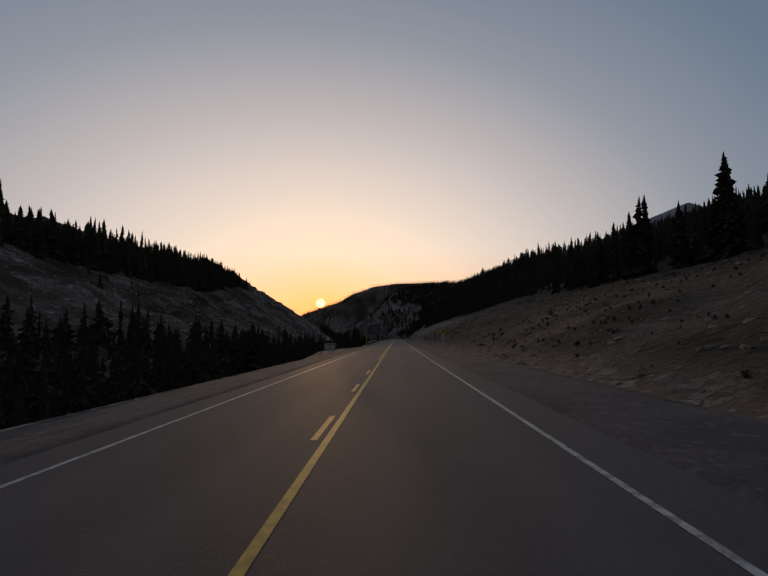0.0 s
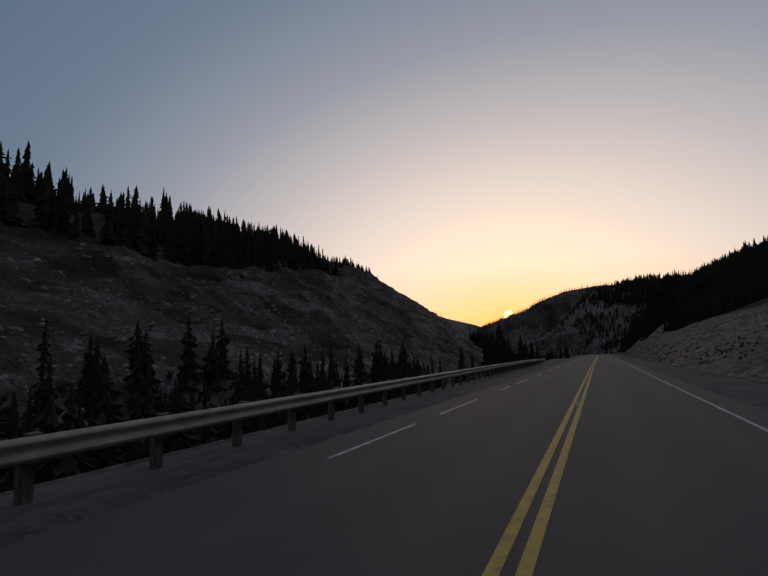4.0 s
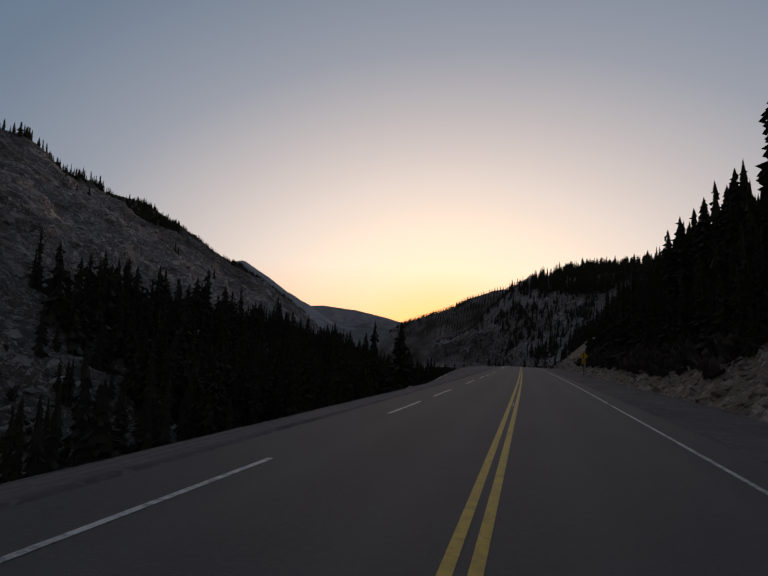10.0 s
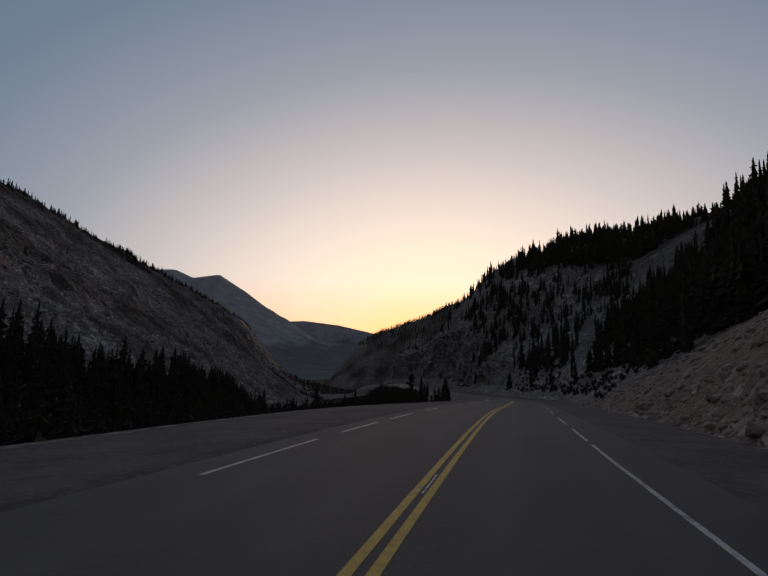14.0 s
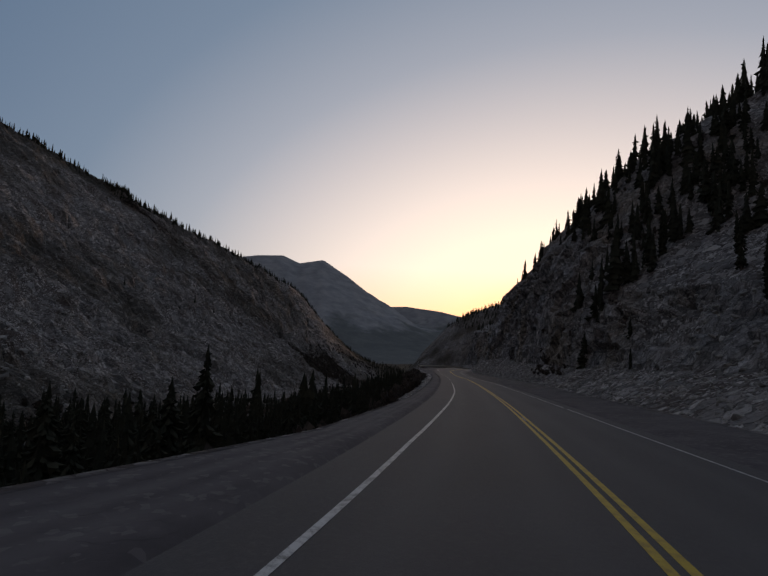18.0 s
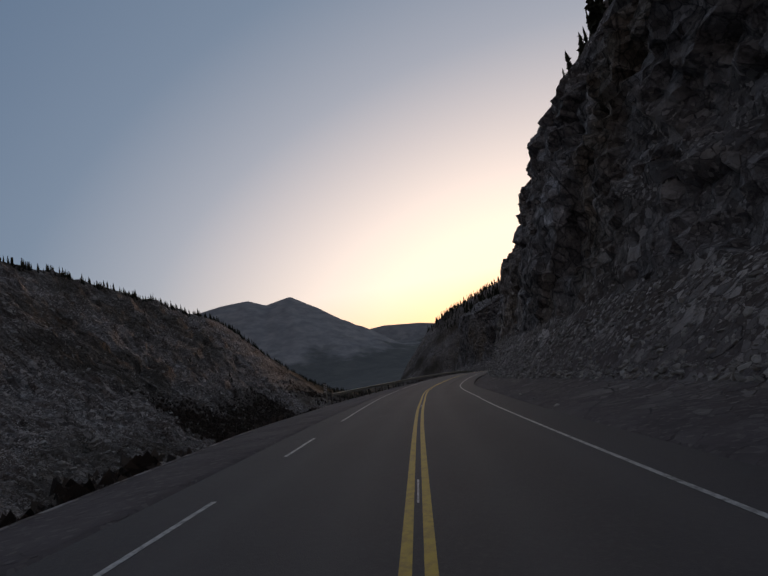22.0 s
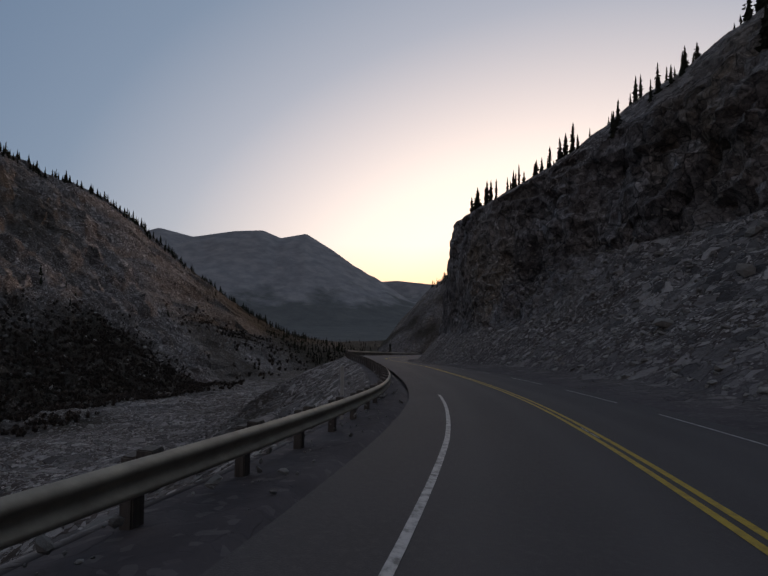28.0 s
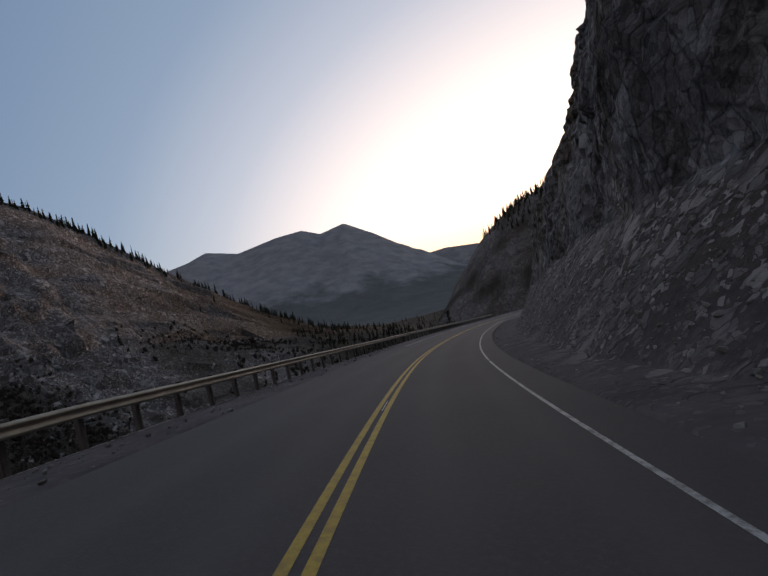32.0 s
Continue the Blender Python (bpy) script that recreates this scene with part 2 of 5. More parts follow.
        self.t.links.new(away.outputs[0], tilt.inputs[0])
        self.t.links.new(lean.outputs[0], tilt.inputs[1])
        edge = self.node("ShaderNodeTexVoronoi", Vector=at, Scale=scale)
        edge.feature = "DISTANCE_TO_EDGE"
        return part_of.outputs[0], part_of.outputs[1], edge.outputs["Distance"], tilt.outputs["Value"]

    def colour(self, c):
        if hasattr(c, "is_output"):
            self.t.links.new(c, self.b.inputs["Base Color"])
        else:
            self.b.inputs["Base Color"].default_value = (*c, 1)
        return self

    def bump(self, height, strength=0.5, distance=0.05):
        n = self.node("ShaderNodeBump", Strength=strength, Distance=distance, Height=height)
        self.t.links.new(n.outputs[0], self.b.inputs["Normal"])
        return self

    def rough(self, v):
        self.t.links.new(v, self.b.inputs["Roughness"])
        return self




def ground_material():
    m = Mat("rock_scree_and_soil", 0.95)
    m.b.inputs["Specular IOR Level"].default_value = 0.2
    share = m.attr("cover")
    sep = m.node("ShaderNodeSeparateColor", Color=share.outputs["Color"])
    scree, green, rock, hard = sep.outputs[0], sep.outputs[1], sep.outputs[2], share.outputs["Alpha"]
    big, mid, small = m.noise(0.06, 6, 0.6), m.noise(0.35, 8, 0.65), m.noise(2.2, 8, 0.7)
    crooked = m.warped(1.3, 0.55)
    # soil with broken stone of three sizes lying in it, thick in runs and thin between them
    run = m.noise(1.0, 7, 0.62, m.stretched((0.06, 0.28, 0.10)))
    soil = m.mix(m.ramp(small, (0.35, (0.0,)), (0.65, (1.0,))), (0.044, 0.035, 0.034), (0.100, 0.080, 0.073))
    warm = m.mix(mid, (0.120, 0.084, 0.064), (0.235, 0.172, 0.130))
    earth = m.mix(scree, warm, soil)
    thick = m.math("SUBTRACT", m.math("ADD", m.math("MULTIPLY", run, 1.5), m.math("MULTIPLY", big, 1.1)), 0.55)
    height = m.math("MULTIPLY", mid, 0.35)
    c = earth
    for scale, low, tall in ((5.0, 0.76, 0.5), (2.0, 0.86, 0.8), (0.8, 0.95, 1.0)):
        pick, tone, edge, tilt = m.facets(scale, crooked)
        lies = m.math("MULTIPLY", m.ramp(m.math("ADD", m.math("MULTIPLY", pick, 0.55), m.math("MULTIPLY", thick, 0.75)), (low - 0.02, (0.0,)), (low + 0.04, (1.0,))),
                      m.ramp(edge, (0.02, (0.0,)), (0.06, (1.0,))))
        pale = m.ramp(tone, (0.0, (0.085, 0.078, 0.079)), (0.55, (0.23, 0.21, 0.205)), (1.0, (0.54, 0.50, 0.48)))
        brown = m.ramp(tone, (0.0, (0.125, 0.095, 0.076)), (0.6, (0.25, 0.195, 0.155)), (1.0, (0.43, 0.36, 0.30)))
        c = m.mix(lies, c, m.mix(scree, brown, pale))
        bulk = m.math("ADD", m.math("MULTIPLY", tone, 0.16 / scale), m.math("MULTIPLY", tilt, tall))
        height = m.math("ADD", height, m.math("MULTIPLY", lies, m.math("ADD", bulk, 0.10 / scale)))
    # bedrock: fractured blocks, upright joints, ochre stains, shade of clefts put into the colour
    jointed = m.node("ShaderNodeMapping", Vector=crooked, Rotation=(0.28, 0.2, 0.35), Scale=(1.0, 1.0, 0.62)).outputs[0]
    stain = m.ramp(m.noise(0.07, 6, 0.65, m.stretched((1, 1, 0.4))), (0.46, (0.0,)), (0.60, (0.85,)))
    grain = m.noise(1.6, 9, 0.72)
    cliff = m.mix(stain, m.ramp(grain, (0.32, (0.185, 0.175, 0.182)), (0.52, (0.32, 0.305, 0.310)), (0.72, (0.47, 0.45, 0.445))),
                  m.ramp(grain, (0.32, (0.175, 0.135, 0.105)), (0.52, (0.30, 0.238, 0.182)), (0.72, (0.42, 0.345, 0.275))))
    blocks = m.math("MULTIPLY", grain, 0.22)
    for scale, deep, gap, dim, tall in ((0.30, 0.55, 0.03, 0.3, 0.75), (0.95, 0.6, 0.045, 0.36, 0.85), (3.1, 0.6, 0.06, 0.5, 0.8)):
        pick, tone, edge, tilt = m.facets(scale, jointed)
        cliff = m.mix(deep, cliff, m.ramp(pick, (0.0, (0.38,)), (0.7, (0.95,)), (1.0, (1.5,))), "MULTIPLY")
        cliff = m.mix(1.0, cliff, m.ramp(edge, (0.0, (dim,)), (gap, (1.0,))), "MULTIPLY")
        blocks = m.math("ADD", blocks, m.math("ADD", m.math("MULTIPLY", tone, 0.22 / scale), m.math("MULTIPLY", tilt, tall)))
    # dark patches painted in as the shade of deeper recesses
    cliff = m.mix(1.0, cliff, m.ramp(m.noise(0.22, 8, 0.7, m.stretched((1, 1, 0.55))), (0.36, (0.45,)), (0.50, (1.0,))), "MULTIPLY")
    moss = m.ramp(small, (0.3, (0.024, 0.020, 0.015)), (0.55, (0.050, 0.041, 0.029)), (0.8, (0.086, 0.071, 0.055)))
    grit = m.mix(m.ramp(m.noise(0.5, 8, 0.65), (0.4, (0.0,)), (0.62, (1.0,))), (0.072, 0.063, 0.067), (0.108, 0.095, 0.098))
    streak = m.attr("wheel_mark").outputs["Fac"]
    grit = m.mix(streak, grit, (0.125, 0.113, 0.116))
    grit = m.mix(m.ramp(m.cells(9.0), (0.82, (0.0,)), (0.95, (0.35,))), grit, (0.20, 0.18, 0.175))
    c = m.mix(rock, c, cliff)
    c = m.mix(green, c, moss)
    m.colour(m.mix(hard, c, grit))
    height = m.math("ADD", m.math("MULTIPLY", height, m.math("SUBTRACT", 1.0, rock)), m.math("MULTIPLY", rock, blocks))
    height = m.math("ADD", height, m.math("MULTIPLY", small, 0.12))
    return m.bump(m.math("MULTIPLY", height, m.math("SUBTRACT", 1.0, m.math("MULTIPLY", hard, 0.95))), 1.0, 1.0).m


def asphalt_material():
    m = Mat("worn_asphalt", 0.8)
    m.b.inputs["Specular IOR Level"].default_value = 0.35
    grain = m.cells(70.0, "Distance")
    patch = m.noise(0.22, 6, 0.6)
    streak = m.noise(0.5, 6, 0.6, m.stretched((1.6, 0.12, 1.0)))
    fleck = m.noise(14.0, 5, 0.7)
    c = m.ramp(patch, (0.3, (0.053, 0.0465, 0.0505)), (0.7, (0.074, 0.0655, 0.0700)))
    c = m.mix(m.ramp(streak, (0.42, (0.0,)), (0.62, (0.45,))), c, (0.050, 0.046, 0.048))
    c = m.mix(m.ramp(fleck, (0.5, (0.0,)), (0.75, (0.55,))), c, (0.115, 0.106, 0.102))
    c = m.mix(m.math("MULTIPLY", grain, 0.35), c, (0.125, 0.115, 0.11))
    track = m.attr("wheel_track").outputs["Fac"]
    c = m.mix(m.math("MULTIPLY", track, 0.4), c, (0.105, 0.096, 0.096))
    m.colour(c)
    return m.bump(m.math("ADD", grain, m.math("MULTIPLY", fleck, 0.6)), 0.35, 0.012).m


def paint_material(name, a, b):
    m = Mat(name, 0.65)
    worn = m.noise(6.0, 8, 0.75)
    m.colour(m.mix(m.ramp(worn, (0.45, (0.0,)), (0.62, (1.0,))), a, b))
    return m.bump(m.cells(80.0, "Distance"), 0.2, 0.005).m


def needles_material():
    m = Mat("dark_spruce_needles", 1.0)
    m.b.inputs["Specular IOR Level"].default_value = 0.08
    g = m.t.nodes.new("ShaderNodeNewGeometry")
    c = m.ramp(g.outputs["Random Per Island"], (0.0, (0.026, 0.029, 0.020)), (0.6, (0.043, 0.046, 0.031)), (1.0, (0.068, 0.066, 0.045)))
    return m.colour(m.mix(m.noise(4.0), c, (0.031, 0.031, 0.024))).m


def bark_material():
    m = Mat("grey_bark", 0.95)
    return m.colour(m.ramp(m.noise(5.0, 6, 0.7, m.stretched((4, 4, 0.6))), (0.3, (0.06, 0.045, 0.035)), (0.7, (0.14, 0.115, 0.095)))).m


def steel_material(name, a, b, rough=0.5, metal=0.7):
    m = Mat(name, rough, metal)
    m.colour(m.ramp(m.noise(2.5, 8, 0.7), (0.3, a), (0.7, b)))
    return m.bump(m.noise(30.0, 4), 0.1, 0.01).m


GROUND, ASPHALT = ground_material(), asphalt_material()
YELLOW = paint_material("yellow_road_paint", (0.50, 0.33, 0.035), (0.34, 0.22, 0.04))
WHITE = paint_material("white_road_paint", (0.50, 0.49, 0.48), (0.17, 0.165, 0.16))
NEEDLES, BARK = needles_material(), bark_material()
# warm tint in the steel's colour stands for the sunset reflected in the beam
GALVANISED = steel_material("galvanised_steel", (0.26, 0.225, 0.18), (0.44, 0.39, 0.31), 0.62, 0.3)


# ---------- building helpers ----------
def mesh_of(name, verts, faces, *materials, smooth=False):
    me = bpy.data.meshes.new(name)
    me.from_pydata([tuple(v) for v in verts], [], [tuple(f) for f in faces])
    for m in materials:
        me.materials.append(m)
    if smooth:
        me.shade_smooth()
    me.update()
    return me


def part(name, bm, material, parent, label="", m=None):
    """Links a bmesh or a mesh as one mesh object under a thing or a part."""
    if isinstance(bm, bmesh.types.BMesh):
        me = bpy.data.meshes.new(name)
        bm.to_mesh(me)
        bm.free()
        me.materials.append(material)
    else:
        me = bm
    ob = new(name, me)
    ob.parent = parent
    if m is not None:
        ob.matrix_basis = m
    if label:
        tagged(ob, label)
    return ob


def box(sx, sy, sz, at=(0, 0, 0), bevel=0.0, m=None):
    bm = bmesh.new()
    bmesh.ops.create_cube(bm, size=1, matrix=Matrix.Translation(at) @ Matrix.Diagonal((sx, sy, sz, 1)))
    if bevel:
        bmesh.ops.bevel(bm, geom=bm.edges[:], offset=bevel, segments=2, affect="EDGES")
    if m is not None:
        bmesh.ops.transform(bm, matrix=m, verts=bm.verts[:])
    return bm


def rod(r0, r1, a, b, sides=10, bm=None):
    bm = bm or bmesh.new()
    a, b = Vector(a), Vector(b)
    turn = (b - a).to_track_quat("Z", "Y").to_matrix().to_4x4()
    bmesh.ops.create_cone(bm, cap_ends=True, segments=sides, radius1=r0, radius2=r1, depth=(b - a).length,
                          matrix=Matrix.Translation((a + b) / 2) @ turn)
    return bm


def grid_faces(rows, cols):
    i = np.arange((rows - 1) * cols).reshape(rows - 1, cols)[:, :-1].ravel()
    return np.stack([i, i + 1, i + cols + 1, i + cols], 1)


def grid_mesh(name, p, material, smooth=True):
    """A sheet from an array of rows x columns x 3, as a mesh."""
    rows, cols = p.shape[:2]
    f = grid_faces(rows, cols)
    me = bpy.data.meshes.new(name)
    me.vertices.add(rows * cols)
    me.vertices.foreach_set("co", p.reshape(-1).astype(np.float32))
    me.loops.add(f.size)
    me.loops.foreach_set("vertex_index", f.ravel().astype(np.int32))
    me.polygons.add(len(f))
    me.polygons.foreach_set("loop_start", np.arange(0, f.size, 4, dtype=np.int32))
    me.update(calc_edges=True)
    me.validate()
    me.materials.append(material)
    if smooth:
        me.shade_smooth()
    return me


# ---------- the ground: valley sides from cross sections ----------
# Each row: station, then (offset, height above the road) from the shoulder's edge outwards.
LEFT = [
    (-400, (-7.2, 0), (-15, -5), (-25, -4), (-45.61, 5.78), (-71.37, 19.1), (-102.3, 29.8), (-256.8, 52.9)),
    (40, (-7.2, -0.1), (-15, -6), (-25, -4), (-45.77, 5.57), (-70.8, 18.7), (-98, 29.2), (-258.6, 56)),
    (60, (-9.4, -0.1), (-16, -6), (-25, -4), (-45.77, 5.57), (-70.68, 18.6), (-97.68, 29.1), (-258.6, 56)),
    (77, (-10.4, -0.15), (-17, -6), (-26, -4.2), (-45.9, 5.2), (-70.6, 18), (-97, 28.8), (-260, 56.4)),
    (93, (-5.6, -0.15), (-14, -5.5), (-26, -4), (-46, 4.6), (-70.5, 17.3), (-96.4, 28.5), (-261.6, 56.8)),
    (110, (-7.0, -0.15), (-14, -5), (-26, -4), (-46.1, 4.27), (-70.43, 16.7), (-95.82, 28.3), (-263, 57.2)),
    (185, (-8.8, -0.3), (-17, -6), (-28, -5), (-48.56, 5.57), (-75.3, 20.5), (-102, 33.7), (-256.3, 64.6)),
    (215, (-10.6, -0.3), (-21, -6), (-31, -5), (-50.5, 7.5), (-77.5, 25), (-103.6, 39), (-247, 76)),
    (250, (-11.6, -0.3), (-22, -6), (-32, -5), (-51.31, 8.52), (-78.34, 27.2), (-104.4, 42.2), (-242.5, 81.3)),
    (272, (-6.2, -0.3), (-22, -7), (-33, -6), (-53.74, 9.09), (-83.38, 27), (-111, 42.5), (-247.4, 80.5)),
    (305, (-6, -0.2), (-18, -8), (-34, -6), (-55.64, 9.64), (-85.16, 29.3), (-113.7, 46.2), (-246.5, 87.8)),
    (335, (-9.0, -0.3), (-22, -8), (-37, -7.5), (-59.6, 9.4), (-93, 31.4), (-122, 48.6), (-265, 91.7)),
    (350, (-10.2, -0.3), (-24, -8), (-38, -8), (-61.45, 9.27), (-96.62, 32.3), (-125.9, 49.6), (-274.4, 93.6)),
    (405, (-10.4, -0.3), (-24, -9), (-42, -9), (-69.67, 7.12), (-109.2, 31), (-143.8, 47), (-296.9, 84)),
    (440, (-8.8, -0.3), (-19, -9), (-46, -10), (-74.79, 7.31), (-115.1, 32.5), (-155.4, 52), (-309, 91)),
    (472, (-8.0, -0.3), (-19, -8.5), (-48.7, -10.5), (-79.6, 7.6), (-122.3, 36), (-168.2, 61), (-329.3, 98)),
    (488, (-7.6, -0.15), (-18.5, -8.3), (-50, -10.7), (-82, 7.7), (-126, 37.6), (-175, 66.1), (-339.4, 101.8)),
    (496, (-6.0, -0.1), (-18, -8.2), (-51, -10.8), (-83.3, 7.8), (-128.2, 38), (-178.4, 67.3), (-344.5, 102.3)),
    (510, (-5.6, -0.06), (-18, -8), (-52, -11), (-85.38, 7.93), (-130.9, 38.6), (-183.5, 69.2), (-353.4, 103)),
    (570, (-5.6, -0.1), (-20, -8), (-58, -12), (-92.62, 8.93), (-146.6, 47.8), (-210.7, 93.7), (-385.9, 120)),
    (630, (-10.6, -0.4), (-21, -9), (-62, -12), (-95.76, 8.16), (-150.6, 51.7), (-220.2, 103), (-418.5, 126)),
    (665, (-5.9, -0.25), (-20, -9), (-64, -13), (-94.29, 4.99), (-150.5, 47), (-216.5, 89.9), (-427.4, 112)),
    (720, (-6.2, -0.25), (-22, -10), (-66, -13), (-92.48, 3.45), (-143, 46.5), (-188.5, 81), (-434.5, 104)),
    (800, (-7.4, -0.25), (-25, -10), (-68, -12), (-90.69, 4.61), (-125, 42.5), (-156, 75), (-410.4, 108)),
    (862, (-7.4, -0.25), (-25, -10), (-69, -12), (-91.6, 6.5), (-115, 34.5), (-141, 64.5), (-380, 98)),
    (880, (-7.4, -0.25), (-25, -10), (-70, -12), (-91.9, 4), (-114.5, 23), (-136, 49.5), (-370, 72)),
    (900, (-7.4, -0.25), (-25, -10), (-70, -12), (-92, 0), (-113.5, 13), (-135.5, 33.5), (-363, 46)),
    (945, (-7.2, -0.2), (-25, -10), (-74, -14), (-96, -9), (-118, -4), (-146, 2), (-330, 12)),
    (1010, (-7, -0.2), (-25, -10), (-80, -20), (-102, -22), (-124, -22), (-154, -21), (-317, -16)),
    (1500, (-7, -0.2), (-25, -10), (-80, -22), (-103, -24), (-127, -24), (-158, -24), (-330, -20)),
]
RIGHT = [
    (-400, (7.5, 0), (14, 2), (26, 6), (42, 10), (90, 25), (140, 40), (220, 55), (420, 90)),
    (60, (7.5, 0), (14, 2.7), (26, 6.8), (42, 11), (90, 28), (140, 44), (220, 62), (420, 95)),
    (130, (7.5, 0), (13, 2.7), (24, 7.5), (42, 14), (90, 34), (140, 50), (220, 66), (420, 95)),
    (200, (7.5, 0), (11.5, 2.8), (20, 7), (42, 15), (90, 36), (140, 52), (220, 68), (420, 93)),
    (248, (7.8, 0), (11.5, 3), (18.5, 7), (42, 15.5), (90, 36), (140, 54), (220, 70), (420, 93)),
    (300, (8, 0), (11, 3), (20, 11), (42, 24), (90, 50), (140, 66), (220, 80), (420, 95)),
    (400, (8, 0), (11, 3), (21, 12), (42, 25), (85, 50), (130, 66), (220, 80), (420, 95)),
    (445, (8.5, 0.2), (13, 2.5), (22, 8), (40, 22), (80, 50), (120, 68), (220, 84), (420, 95)),
    (480, (8.5, 0.3), (13.5, 3), (21, 8.5), (39, 22), (65, 51), (102, 70), (220, 83), (420, 92)),
    (530, (8.5, 0.5), (13, 3), (17.6, 11), (28, 18), (46, 33), (76, 56), (120, 66), (400, 78)),
    (560, (8.6, 0.7), (11.2, 3.6), (12.6, 14.5), (17, 25), (28, 39), (62, 60), (115, 70), (400, 78)),
    (600, (8.4, 0.5), (13.4, 5.2), (15.8, 16.5), (19, 26), (42, 48), (72, 70), (110, 78), (400, 76)),
    (640, (5.8, 0.4), (8.8, 4.4), (10.8, 13.5), (16, 25), (31, 46), (60, 72), (110, 79), (400, 78)),
    (650, (5.2, 0.4), (7, 5), (9.4, 12), (14.5, 22), (28, 41), (56, 66), (110, 76), (400, 76)),
    (660, (7.6, 0.5), (12, 4), (16, 9.5), (20, 23), (30, 42), (56, 68), (110, 80), (400, 84)),
    (675, (8.5, 0.5), (16, 5), (25, 12), (32, 26), (38, 46), (60, 74), (110, 82), (400, 86)),
    (705, (8.5, 0.3), (18, 6), (32, 15), (38, 31), (46, 47), (68, 70), (110, 76), (400, 82)),
    (735, (8.5, 0.5), (14, 5), (22, 13), (26, 28), (36, 39), (62, 58), (110, 62), (400, 72)),
    (757, (6.4, 0.3), (11.3, 5.2), (12.6, 14.5), (14.4, 24), (24, 29), (60, 41), (110, 52), (400, 62)),
    (776, (6.2, 0.3), (10.7, 5.6), (11.5, 16), (13.2, 26.5), (22, 31.5), (60, 36), (110, 42), (400, 46)),
    (795, (6.6, 0.4), (12.4, 6.4), (14.4, 16), (16.6, 23), (28, 28), (60, 30), (110, 33), (400, 36)),
    (830, (7.6, 0.5), (10.8, 5.5), (13, 15.5), (17.5, 20), (28, 23), (60, 24), (110, 25), (400, 27)),
    (862, (8.2, 0.5), (11, 6), (15.5, 11), (22, 14), (34, 16), (60, 17), (110, 18), (400, 20)),
    (900, (8.5, 0), (15, 2), (25, 4), (32, 5), (44, 5), (70, 6), (110, 7), (400, 8)),
    (1010, (8.5, 0), (15, 0.5), (25, 0), (32, -1), (44, -2), (70, -4), (110, -6), (400, -10)),
    (1500, (8.5, 0), (15, 0.5), (25, 0), (32, -1), (44, -2), (70, -4), (110, -6), (400, -10)),
]
L_COUNTS, R_COUNTS = (10, 12, 16, 18, 16, 12), (14, 20, 22, 18, 16, 12, 8)
ROWS = np.r_[np.arange(-160, 0, 8.0), np.arange(0, 430, 2.2), np.arange(430, 535, 1.25), np.arange(535, 800, 0.55), np.arange(800, 850, 1.25), np.arange(850, 1500, 10.0)]


def sheet(table, counts, stations):
    """Offsets and heights of one valley side, rows x columns, with the place of each column along its section."""
    keys = np.array([r[0] for r in table], float)
    ctrl = np.array([[c for c in r[1:]] for r in table], float)
    at = np.stack([np.stack([np.interp(stations, keys, ctrl[:, k, j]) for j in (0, 1)], -1) for k in range(ctrl.shape[1])], 1)
    v = np.concatenate([k + np.arange(n) / n for k, n in enumerate(counts)] + [[len(counts)]])
    i = np.clip(v.astype(int), 0, len(counts) - 1)
    f = (v - i)[None, :, None]
    return at[:, i] * (1 - f) + at[:, i + 1] * f, v


def roughen(p, rough, cliff):
    """Rock relief: rough in metres of soft relief, cliff in metres of blocky relief, pushed along the surface's normal."""
    du, dv = np.gradient(p, axis=0), np.gradient(p, axis=1)
    n = np.cross(dv, du)
    n /= np.linalg.norm(n, axis=-1, keepdims=True) + 1e-9
    n *= np.sign(n[..., 2:3] + 0.3)
    soft = fbm(p, 14.0, 5, 3, 0.55)
    q = p @ np.array([[0.9, 0.1, 0.25], [-0.1, 0.95, -0.2], [-0.25, 0.15, 1.25]])
    big, _ = cells(q * (1, 1, 0.8), 6.5, 11)
    mid, edge = cells(q * (1, 1, 0.9), 2.6, 23)
    small, _ = cells(q, 1.1, 31)
    post, _ = cells(q * (1, 1, 0.35), 7.5, 41)
    step = (p[..., 2] + 0.12 * p[..., 1] + 1.5 * soft) / 2.4
    ledge = (step - np.floor(step)) - 0.5
    block = (big - 0.5) * 1.3 + (post - 0.5) * 1.0 + (mid - 0.5) * 0.95 + (small - 0.5) * 0.5 - 0.12 * ledge - 0.3 * np.clip(0.15 - edge, 0, 1) / 0.15
    return p + n * (soft * rough + block * cliff)[..., None]


